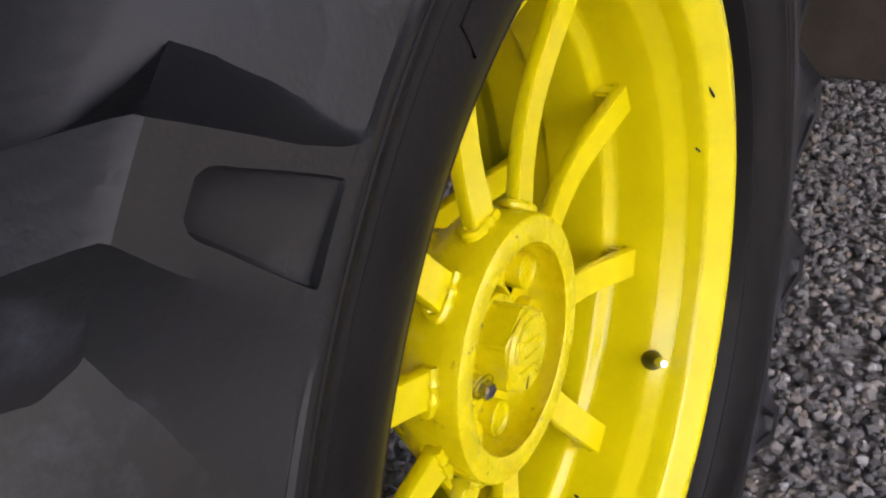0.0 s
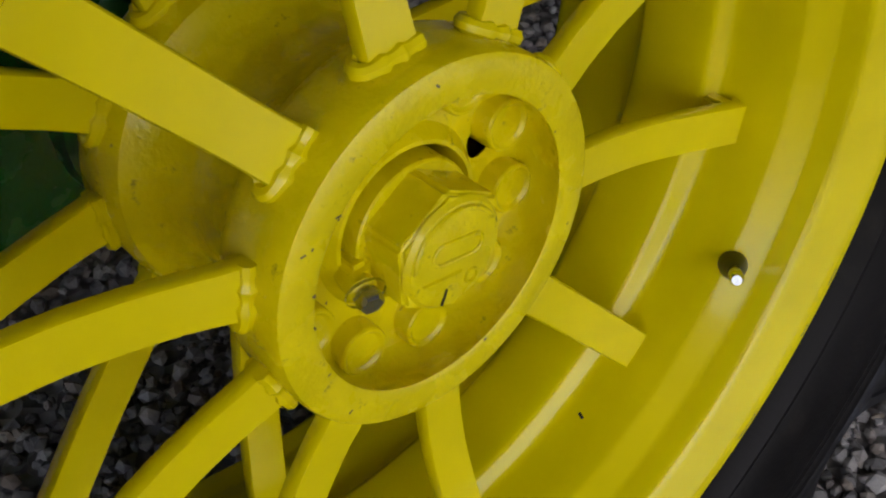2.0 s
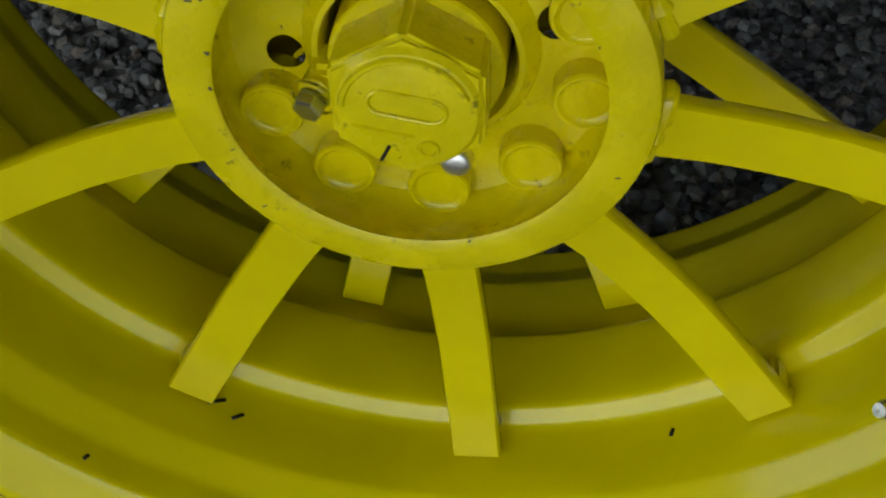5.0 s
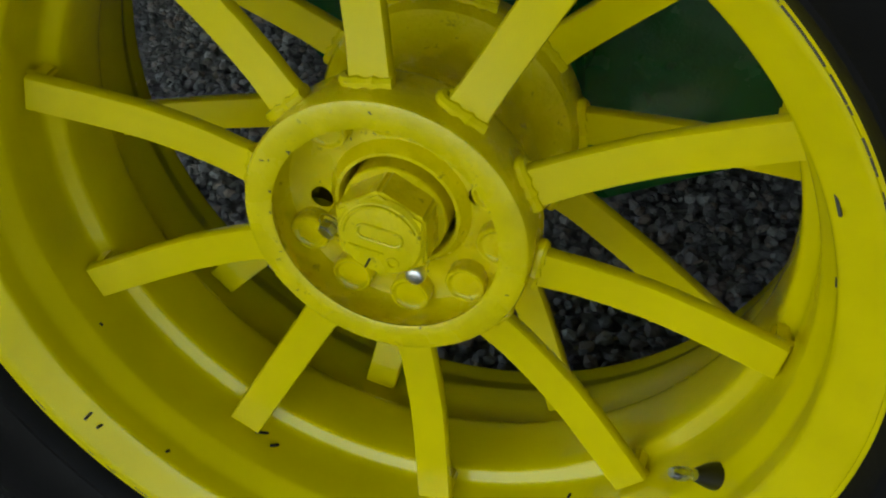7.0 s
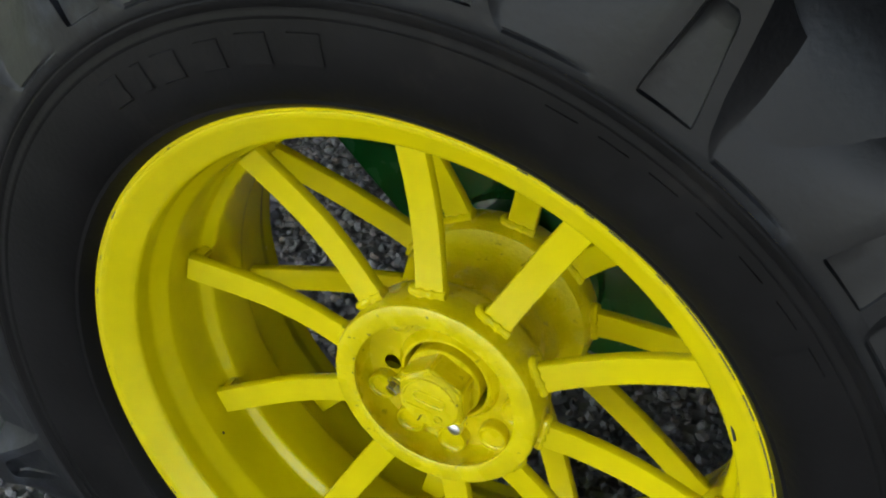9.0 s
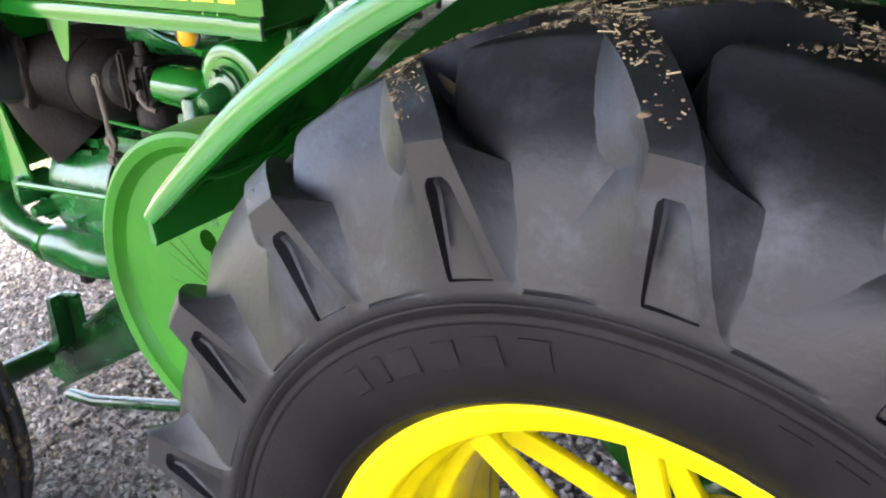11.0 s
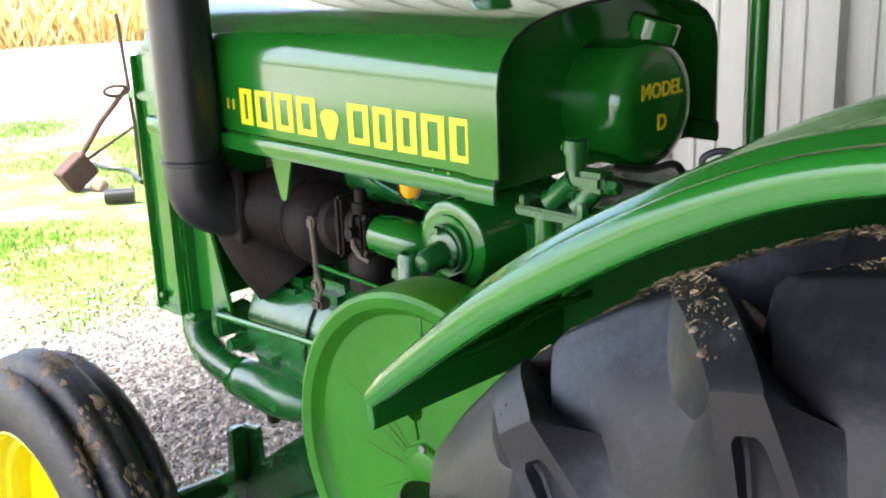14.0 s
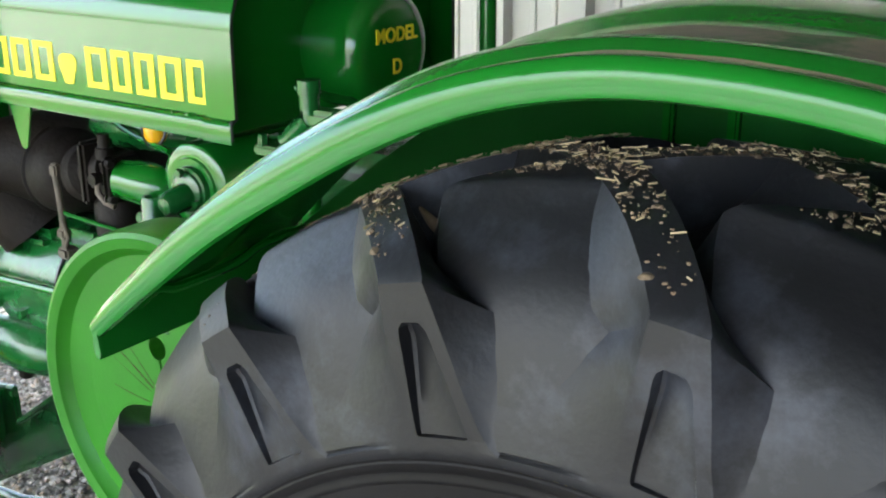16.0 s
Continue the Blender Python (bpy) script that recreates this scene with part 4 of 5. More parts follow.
# ---- flywheel ----
FW = Vector((-0.93, 0.30, 0.80))
fwp = [(0.0005, 0.012), (0.045, 0.010), (0.048, 0.016), (0.20, 0.020), (0.252, 0.018), (0.262, 0.008), (0.267, 0.0), (0.284, -0.004), (0.292, 0.0), (0.295, 0.010), (0.295, 0.085), (0.288, 0.095), (0.0005, 0.095)]
def flywheel_face(hole, size, slot_end, slot_half):
    """The web of the flywheel between hub and rim, with a round hole and a narrow slot running from it to the hub."""
    bm = bmesh.new()

    def height(x, z):
        return 0.016 + 0.004 * (math.hypot(x, z) - 0.048) / 0.152

    def loop(points, back=0.0):
        vs = [bm.verts.new((x, height(x, z) + back, z)) for x, z in points]
        return vs, [bm.edges.new((vs[i], vs[(i + 1) % len(vs)])) for i in range(len(vs))]
    circle = [(math.cos(2 * math.pi * i / 96), math.sin(2 * math.pi * i / 96)) for i in range(96)]
    edges = loop([(0.20 * c, 0.20 * d) for c, d in circle])[1] + loop([(0.048 * c, 0.048 * d) for c, d in circle])[1]
    way = Vector((slot_end[0] - hole[0], slot_end[1] - hole[1])).normalized()
    side = Vector((-way.y, way.x))
    mid, gap = math.atan2(way.y, way.x), math.asin(slot_half / size)
    outline = [(hole[0] + size * math.cos(mid + gap + (2 * math.pi - 2 * gap) * i / 28), hole[1] + size * math.sin(mid + gap + (2 * math.pi - 2 * gap) * i / 28)) for i in range(29)]
    outline += [(slot_end[0] - side.x * slot_half, slot_end[1] - side.y * slot_half), (slot_end[0] + side.x * slot_half, slot_end[1] + side.y * slot_half)]
    front, ring = loop(outline)
    back = loop(outline, 0.05)[0]
    bmesh.ops.triangle_fill(bm, use_beauty=True, use_dissolve=False, edges=edges + ring)
    for f in bm.faces:
        f.normal_update()
        if f.normal.y > 0:
            f.normal_flip()
    for i in range(len(front)):
        bm.faces.new((front[i], front[(i + 1) % len(front)], back[(i + 1) % len(front)], back[i]))
    bm.verts.index_update()
    geo = [tuple(v.co) for v in bm.verts], [tuple(v.index for v in f.verts) for f in bm.faces]
    bm.free()
    return geo


fw_geo = join(lathe(fwp[3:-1] + [(0.020, 0.095), (0.020, 0.012)] + fwp[1:3], 96), flywheel_face((-0.0245, 0.098), 0.0195, (-0.014, 0.0495), 0.0026))
flywheel = solid("flywheel", moved(fw_geo, Matrix.Translation(FW)), GREEN_WHEEL, tractor, "large green cast flywheel with rust streaks", smooth=30)

# ---- exhaust stack ----
SX, SY = -1.660, 0.405
stack = solid("exhaust_pipe", tube([(SX, SY, 2.6), (SX, SY, 1.185)], 0.059, 40), BLACK, tractor, "tall black exhaust pipe")
el = [(SX, SY, 1.19), (SX, SY, 1.145), (SX + 0.004, SY + 0.010, 1.112), (SX + 0.012, SY + 0.032, 1.092), (SX + 0.024, SY + 0.066, 1.086)]
solid("elbow", tube(curve_points(el, 6), 0.061, 28), BLACK, stack)
solid("collar", moved(lathe([(0.059, -0.006), (0.0635, -0.003), (0.0635, 0.003), (0.059, 0.006)], 40), Matrix.Translation((SX, SY, 1.185)) @ Matrix.Rotation(radians(90), 4, "X")), BLACK, stack)
solid("flange", moved(slab([(-0.055, -0.075), (0.055, -0.075), (0.075, -0.04), (0.075, 0.05), (0.055, 0.075), (-0.055, 0.075), (-0.075, 0.04), (-0.075, -0.05)], -0.008, 0.008, 0.003), Matrix.Translation((SX + 0.024, SY + 0.068, 1.088)) @ Matrix.Rotation(radians(-20), 4, "Z")), SOOT_SHADE, stack)
ear = Matrix.Translation((-1.632, 0.462, 1.088)) @ Matrix.Rotation(radians(52), 4, "Z")
solid("flange_ear", moved(slab([(-0.030, -0.066), (0.022, -0.066), (0.034, -0.050), (0.040, 0.0), (0.034, 0.050), (0.022, 0.066), (-0.030, 0.066)], -0.007, 0.007, 0.003), ear), SOOT_SHADE, stack)
for z in (-0.038, 0.038):
    solid("bolt", moved(hexbolt((-0.006, -0.007, z), (0, -1, 0), 0.0095, 0.012), ear), STEEL, stack, "bright steel flange bolt")
solid("exhaust_manifold", turned((SX + 0.026, SY + 0.074, 1.086), (-1.45, 0.64, 1.062), [(0, 0.060), (0.06, 0.076), (0.13, 0.094), (0.23, 0.098)], 30), SOOT_SHADE, tractor, "soot-brown exhaust manifold")
solid("lower_duct", tube(curve_points([(-1.66, 0.53, 1.07), (-1.655, 0.55, 1.01), (-1.64, 0.57, 0.96), (-1.615, 0.59, 0.915)], 5), 0.090, 24), SOOT_SHADE, tractor, "black round duct")

# ---- radiator ----
radiator = solid("radiator", join(block(-1.96, -1.89, 0.47, 1.03, 0.80, 1.385, 0.01), block(-1.945, -1.83, 0.462, 0.50, 0.80, 1.37, 0.006)), GREEN, tractor, "green cast radiator side frame")
solid("radiator_shroud", slab([(-1.89, 0.80), (-1.71, 0.83), (-1.77, 1.02), (-1.89, 1.05)], 0.49, 0.50, 0.003), GREEN, radiator)

# ---- front wheel ----
FC = Vector((-1.93, 0.17, 0.3755))
TREAD = [(0.236, -0.076), (0.2385, -0.086), (0.246, -0.093), (0.252, -0.0935), (0.256, -0.0965), (0.285, -0.1035), (0.318, -0.1030), (0.338, -0.0975), (0.352, -0.0900), (0.3605, -0.0825), (0.3655, -0.0760), (0.3680, -0.0690), (0.3675, -0.0620), (0.3620, -0.0575), (0.3575, -0.0535), (0.3570, -0.0470), (0.3600, -0.0425), (0.3760, -0.0365), (0.3845, -0.0300), (0.3885, -0.0220), (0.3890, -0.0130), (0.3860, -0.0050), (0.3845, 0.0)]
ft = [(r * 1.022, y) for r, y in TREAD]
ft += [(r, -y) for r, y in reversed(ft[:-1])]
front_wheel = solid("front_wheel", moved(lathe([(0.235, -0.070), (0.246, -0.084), (0.240, -0.088), (0.232, -0.080), (0.224, -0.068), (0.220, -0.050), (0.2165, -0.046), (0.207, -0.043), (0.203, -0.039), (0.200, -0.020), (0.196, 0.0), (0.12, 0.01), (0.08, -0.01), (0.06, -0.05), (0.0005, -0.055)], 64), Matrix.Translation(FC)), YELLOW, tractor, "yellow pressed steel front wheel with ribbed tyre", at=tuple(FC))
solid("tyre", moved(lathe(ft, 120), Matrix.Translation(FC)), RUBBER_OLD, front_wheel, "worn ribbed black tyre with mud stains", smooth=50)



def tyre_mud(seed, count):
    """Thin uneven cakes of dried mud on the front tyre's tread."""
    rng = np.random.default_rng(seed)
    V, F = [], []
    ys, rs = [q[1] for q in ft], [q[0] for q in ft]
    for _ in range(count):
        a, y = rng.uniform(0, 2 * math.pi), rng.normal(-0.015, 0.045)
        if abs(y) > 0.088 or noise.noise((a * 3.0, y * 18, seed)) < rng.uniform(-0.1, 0.35):
            continue
        big = rng.random() < 0.05
        s0, k = rng.uniform(0.003, 0.008) * (2.4 if big else 1), 9
        ring = [(s0 * rng.uniform(0.5, 1.2), 2 * math.pi * i / k) for i in range(k)]
        o = len(V)
        for lift, shrink in ((-0.001, 1.0), (0.0012 + 0.0010 * rng.random(), 0.75)):
            for q, t in ring:
                yy = min(max(y + q * shrink * math.sin(t), -0.095), 0.095)
                rr = float(np.interp(yy, ys[6:-6], rs[6:-6])) + lift
                aa = a + 1.7 * q * shrink * math.cos(t) / 0.38
                V.append((FC.x + rr * math.cos(aa), FC.y + yy, FC.z + rr * math.sin(aa)))
        F += [(o + i, o + (i + 1) % k, o + k + (i + 1) % k, o + k + i) for i in range(k)] + [tuple(o + k + i for i in range(k))]
    return V, F


mud_ob = solid("mud_cake", tyre_mud(5, 3200), MUD, front_wheel, "pale dried mud caked on the tread", smooth=60)
mud_ob["kind"] = "stuff"

# ---- engine, low ----
block_ob = solid("crankcase", turned((-1.700, 0.655, 0.79), (-1.00, 0.655, 0.79), [(0, 0.06), (0.0, 0.130), (0.014, 0.145), (0.215, 0.150), (0.245, 0.152), (0.25, 0.158), (0.455, 0.160), (0.465, 0.172), (0.70, 0.172)], 48), GREEN_CAST, tractor, "green cast crankcase with a parting band")
solid("parting_band", moved(flip(lathe([(0.151, 0.0), (0.1565, 0.001), (0.1565, 0.005), (0.151, 0.006)], 48)), axis_matrix((-1.478, 0.655, 0.79), (-1.3, 0.655, 0.79))), BLACK, block_ob)
solid("cover", join(block(-1.655, -1.52, 0.535, 0.62, 0.875, 0.925, 0.02, 4), block(-1.50, -1.39, 0.54, 0.62, 0.88, 0.938, 0.02, 4)), GREEN_CAST, block_ob)
for bp in ((-1.60, 0.512, 0.745), (-1.40, 0.505, 0.740), (-1.635, 0.56, 0.88), (-1.44, 0.498, 0.80)):
    solid("bolt", hexbolt(bp, (0, -1, 0), 0.011, 0.012), GREEN_CAST, block_ob)
solid("sump", block(-1.62, -1.05, 0.56, 0.92, 0.575, 0.70, 0.03), GREEN_CAST, tractor, "green cast oil sump")
solid("cylinder_block", block(-1.78, -1.22, 0.66, 0.98, 0.86, 1.16, 0.03), SOOT_SHADE, tractor, "dark cast cylinder block, hood shade in its colour")
solid("engine_frame", block(-1.84, -1.58, 0.66, 0.95, 0.74, 0.93, 0.02), GREEN_CAST, tractor, "dark green cast engine frame")
solid("gear_cover", block(-1.06, -0.62, 0.60, 0.98, 0.88, 1.17, 0.04), GREEN_CAST, tractor, "dark green cast gear cover")
tie = solid("tie_rod", tube([(-1.745, 0.478, 0.822), (-1.38, 0.478, 0.842)], 0.0085, 12), GREEN, tractor, "thin green steel rod")
solid("rod_bracket", block(-1.765, -1.735, 0.47, 0.56, 0.77, 0.835, 0.006), GREEN_CAST, tractor, "green cast rod bracket")
solid("water_valve", join(turned((-1.70, 0.47, 0.765), (-1.70, 0.56, 0.765), [(0, 0.0), (0, 0.013), (0.02, 0.016), (0.05, 0.020), (0.09, 0.020)], 18), block(-1.725, -1.69, 0.50, 0.58, 0.735, 0.785, 0.006)), GREEN_CAST, tractor, "small green water valve")

# water pipe from the radiator to the pump
wp = [(-1.915, 0.535, 0.815), (-1.915, 0.530, 0.765), (-1.905, 0.525, 0.735), (-1.875, 0.520, 0.705), (-1.82, 0.517, 0.683), (-1.74, 0.517, 0.668)]
pipe = solid("water_pipe", tube(curve_points(wp, 6), 0.038, 24), GREEN_CAST, tractor, "green cast water pipe elbow")
solid("hose_clamp", moved(flip(lathe([(0.040, 0), (0.045, 0.002), (0.045, 0.016), (0.040, 0.018)], 28)), axis_matrix((-1.748, 0.517, 0.669), (-1.70, 0.517, 0.662))), GREEN, pipe)
solid("flange", block(-1.955, -1.875, 0.495, 0.575, 0.795, 0.815, 0.005), GREEN_CAST, pipe)
for dx in (-0.03, 0.03):
    solid("bolt", hexbolt((-1.915 + dx, 0.50, 0.795), (0, 0, -1), 0.009, 0.016), GREEN_CAST, pipe)
pump = solid("water_pump", turned((-1.735, 0.517, 0.667), (-1.50, 0.545, 0.655), [(0, 0.0), (0, 0.041), (0.03, 0.050), (0.12, 0.056), (0.18, 0.050), (0.215, 0.030), (0.22, 0.0)], 28), GREEN_CAST, tractor, "green cast water pump body")
solid("drain_plug", hexbolt((-1.63, 0.52, 0.612), (0, 0, -1), 0.016, 0.02), SOOT_SHADE, pump)
solid("drain_plug", hexbolt((-1.545, 0.55, 0.615), (0, 0, -1), 0.014, 0.02), SOOT_SHADE, pump)

# ---- engine, upper side ----
solid("drum_housing", turned((-1.046, 0.495, 1.10), (-1.046, 0.74, 1.10), [(0, 0.0), (0, 0.052), (0.004, 0.054), (0.004, 0.070), (0.008, 0.076), (0.020, 0.079), (0.24, 0.079)], 48), GREEN, tractor, "round green housing with a bolted flange")
flange = solid("bearing_flange", turned((-1.046, 0.478, 1.098), (-1.046, 0.50, 1.098), [(0, 0.0), (0, 0.030), (0.003, 0.034), (0.007, 0.035), (0.0075, 0.041), (0.014, 0.043), (0.022, 0.043)], 36), GREEN_CAST, tractor, "green cast bearing flange")
solid("shaft_end", turned((-1.046, 0.430, 1.085), (-1.046, 0.48, 1.092), [(0, 0.0), (0.002, 0.014), (0.012, 0.021), (0.05, 0.023)], 24), GREEN_CAST, flange)
for a in (95, 215, 335):
    p = Vector((-1.046 + 0.034 * math.cos(radians(a)), 0.478, 1.098 + 0.034 * math.sin(radians(a))))
    solid("bolt", hexbolt(p, (0, -1, 0), 0.0075, 0.010), GREEN_CAST, flange)
oiler = solid("oil_cup", join(turned((-1.118, 0.47, 1.022), (-1.118, 0.47, 1.082), [(0, 0.0), (0, 0.022), (0.006, 0.024), (0.012, 0.020), (0.055, 0.020), (0.060, 0.018), (0.060, 0.014), (0.030, 0.013), (0.030, 0.0)], 24), block(-1.150, -1.125, 0.455, 0.48, 1.032, 1.052, 0.004)), GREEN_CAST, tractor, "open green cast oil cup")
solid("oil_arm", slab([(-1.185, 1.000), (-1.10, 1.004), (-1.02, 1.048), (-1.015, 1.062), (-1.10, 1.020), (-1.18, 1.014)], 0.462, 0.505, 0.003), SOOT_SHADE, oiler)

manifold = solid("intake_manifold", turned((-1.226, 0.50, 1.090), (-1.105, 0.515, 1.082), [(0, 0.0), (0, 0.033), (0.002, 0.036), (0.012, 0.036), (0.060, 0.040), (0.085, 0.038), (0.105, 0.029), (0.117, 0.014), (0.121, 0.0)], 28), GREEN, tractor, "rounded green intake manifold")
solid("manifold_flange", block(-1.240, -1.227, 0.462, 0.54, 1.048, 1.134, 0.006), SOOT_SHADE, manifold)
for z in (1.060, 1.124):
    solid("bolt", hexbolt((-1.224, 0.468, z), (1, -0.3, 0), 0.0085, 0.012), SOOT_SHADE, manifold)
# The carburettor's near-black colour includes the hood's shadow.
carb = solid("carburettor", join(block(-1.330, -1.238, 0.485, 0.56, 1.052, 1.128, 0.014, 3), block(-1.318, -1.300, 0.472, 0.545, 1.035, 1.150, 0.006), turned((-1.272, 0.50, 1.12), (-1.272, 0.50, 1.165), [(0, 0.016), (0.02, 0.016), (0.021, 0.011), (0.045, 0.010), (0.045, 0.0)], 14), turned((-1.365, 0.53, 1.075), (-1.262, 0.515, 1.10), [(0, 0.055), (0.02, 0.05), (0.03, 0.036), (0.075, 0.034), (0.076, 0.040), (0.104, 0.040), (0.104, 0.0)], 26), turned((-1.285, 0.53, 0.965), (-1.285, 0.53, 1.05), [(0, 0.0), (0.0, 0.035), (0.006, 0.043), (0.07, 0.044), (0.085, 0.034)], 28)), SOOT_SHADE, tractor, "dark cast carburettor, hood shade in its colour")
solid("throttle_arm", tube([(-1.27, 0.478, 1.085), (-1.262, 0.470, 1.066), (-1.245, 0.47, 1.052), (-1.225, 0.475, 1.045)], 0.006, 8), IRON, carb)
solid("throttle_hub", turned((-1.272, 0.466, 1.088), (-1.272, 0.50, 1.088), [(0, 0.0), (0, 0.011), (0.03, 0.013)], 14), SOOT_SHADE, carb)
cleaner = solid("air_cleaner", turned((-1.475, 0.56, 1.06), (-1.34, 0.535, 1.07), [(0, 0.0), (0, 0.086), (0.003, 0.089), (0.007, 0.089), (0.010, 0.084), (0.055, 0.080), (0.075, 0.068), (0.085, 0.045), (0.13, 0.042)], 44), SOOT_SHADE, tractor, "round blackened air cleaner body")
heat = solid("heat_shield", slab([(-1.66, 0.99), (-1.48, 0.965), (-1.46, 1.01), (-1.46, 1.19), (-1.70, 1.20), (-1.70, 1.05)], 0.60, 0.61, 0.004), SOOT_SHADE, tractor, "soot-brown heat shield plate")
lever = solid("throttle_rod", join(tube(curve_points([(-1.388, 0.475, 1.092), (-1.386, 0.478, 1.02), (-1.388, 0.480, 0.98), (-1.392, 0.482, 0.925)], 5), 0.0065, 10), block(-1.398, -1.377, 0.468, 0.484, 1.075, 1.100, 0.004), block(-1.400, -1.378, 0.470, 0.492, 0.955, 0.975, 0.004)), IRON, tractor, "rusty upright throttle rod")
solid("spring_clip", join(block(-1.405, -1.375, 0.47, 0.50, 0.915, 0.938, 0.005), tube([(-1.38, 0.475, 0.99), (-1.37, 0.475, 0.96), (-1.385, 0.478, 0.94)], 0.004, 6)), IRON, lever)
solid("link_rod", tube([(-1.375, 0.478, 1.008), (-1.365, 0.470, 1.010), (-1.205, 0.49, 0.992)], 0.004, 8), GREEN, tractor, "thin green control link")
solid("fuel_pipe", tube(curve_points([(-1.34, 0.58, 1.165), (-1.27, 0.56, 1.155), (-1.19, 0.54, 1.150), (-1.135, 0.53, 1.145)], 5), 0.006, 8), GREEN, tractor, "thin green fuel pipe")
solid("upper_casting", turned((-1.42, 0.62, 1.15), (-1.16, 0.62, 1.15), [(0, 0.0), (0, 0.035), (0.05, 0.045), (0.2, 0.040), (0.25, 0.02), (0.26, 0.0)], 20), GREEN_CAST, tractor, "dark green cast water outlet")
bowl = solid("sediment_bowl", turned((-1.185, 0.545, 1.155), (-1.185, 0.545, 1.205), [(0, 0.0), (0, 0.016), (0.01, 0.021), (0.034, 0.021), (0.036, 0.016), (0.05, 0.016)], 20), GLASS_AMBER, tractor, "amber glass fuel bowl")
solid("bowl_cap", turned((-1.185, 0.545, 1.188), (-1.185, 0.545, 1.215), [(0, 0.024), (0.012, 0.024), (0.014, 0.012), (0.027, 0.012)], 18), STEEL, bowl, "bright metal cap")
solid("bowl_bail", tube(curve_points([(-1.212, 0.545, 1.20), (-1.213, 0.54, 1.165), (-1.185, 0.535, 1.143), (-1.158, 0.54, 1.165), (-1.157, 0.545, 1.20)], 4), 0.003, 6), BLACK, bowl)

# ---- fuel valve and pipes behind the hood ----
fv = solid("fuel_valve", join(turned((-0.792, 0.512, 1.24), (-0.792, 0.512, 1.31), [(0, 0.014), (0.02, 0.012), (0.021, 0.016), (0.045, 0.016), (0.046, 0.019), (0.066, 0.019), (0.068, 0.0)], 18), rod((-0.815, 0.508, 1.292), (-0.792, 0.512, 1.292), 0.006, n=10), turned((-0.845, 0.52, 1.205), (-0.79, 0.515, 1.25), [(0, 0.019), (0.01, 0.016), (0.06, 0.017), (0.07, 0.02)], 18), turned((-0.80, 0.53, 1.20), (-0.75, 0.53, 1.255), [(0, 0.019), (0.01, 0.016), (0.06, 0.018), (0.074, 0.0)], 18), block(-0.80, -0.735, 0.50, 0.545, 1.232, 1.262, 0.008), rod((-0.745, 0.52, 1.243), (-0.715, 0.515, 1.243), 0.011, n=6)), GREEN_CAST, tractor, "green cast fuel valve with pipes")
solid("flange_plate", block(-0.90, -0.765, 0.495, 0.56, 1.180, 1.196, 0.004), GREEN_CAST, fv)
for x in (-0.888, -0.775):
    solid("bolt", hexbolt((x, 0.508, 1.196), (0, 0, 1), 0.009, 0.016), GREEN_CAST, fv)
for x in (-0.862, -0.808):
    solid("down_pipe", rod((x, 0.525, 1.185), (x, 0.525, 1.02), 0.018, n=18), GREEN, fv)
for pts in ([(-0.86, 0.70, 1.222), (-0.80, 0.70, 1.225), (-0.765, 0.72, 1.236), (-0.758, 0.735, 1.222), (-0.765, 0.745, 1.205)], [(-0.72, 0.74, 1.225), (-0.722, 0.74, 1.247), (-0.70, 0.755, 1.258), (-0.678, 0.77, 1.25), (-0.672, 0.775, 1.23)], [(-0.86, 0.70, 1.198), (-0.77, 0.70, 1.198)]):
    solid("hook_pipe", tube(curve_points(pts, 5), 0.006, 8), BLACK, tractor, "thin black bent control rod")
solid("steering_post", rod((-0.7615, 0.959, 0.95), (-0.7615, 0.959, 2.2), 0.0155, n=20), GREEN, tractor, "upright dark green steel post")

# ---- on top of the hood ----
solid("filler_neck", turned((-1.18, 0.75, 1.480), (-1.18, 0.75, 1.55), [(0, 0.03), (0.02, 0.03), (0.021, 0.037), (0.055, 0.037), (0.06, 0.033), (0.06, 0.0)], 28), GREEN, tractor, "green filler neck on the hood")
solid("radiator_cap", join(turned((-1.90, 0.75, 1.40), (-1.90, 0.75, 1.475), [(0, 0.09), (0.04, 0.08), (0.05, 0.05), (0.07, 0.045), (0.075, 0.0)], 28), block(-1.93, -1.87, 0.70, 0.80, 1.465, 1.485, 0.006)), GREEN_CAST, tractor, "dark green radiator cap")
for x in (-1.49, -1.41, -1.03, -0.995, -1.60, -1.585):
    z = 1.222 if x > -1.55 and x < -1.3 else 1.238
    solid("rivet", turned((x, 0.4545, z), (x, 0.44, z), [(0, 0.005), (0.002, 0.0047), (0.004, 0.003), (0.0045, 0)], 12), GREEN, hood)

# ---- flywheel details ----
solid("flywheel_hub", moved(lathe([(0.0005, 0.009), (0.030, 0.009), (0.033, 0.011), (0.034, 0.016)], 36), Matrix.Translation(FW)), GREEN_WHEEL, flywheel)
solid("flywheel_bolt", hexbolt(FW + Vector((0.004, 0.016, 0.044)), (0, -1, 0), 0.008, 0.012), STEEL, flywheel, "bright bolt")
solid("timing_mark", moved(block(-0.0025, 0.0025, 0.0165, 0.0205, 0.205, 0.262, 0.0005), Matrix.Translation(FW)), GREEN_CAST, flywheel)
solid("timing_tick", moved(block(-0.008, 0.0025, 0.0165, 0.0205, 0.203, 0.209, 0.0005), Matrix.Translation(FW)), GREEN_CAST, flywheel)
for i in range(5):
    solid("timing_bar", moved(block(-0.006, 0.006, 0.0170, 0.0205, 0.128 + 0.013 * i, 0.136 + 0.013 * i, 0.0005), Matrix.Translation(FW)), GREEN_CAST, flywheel)

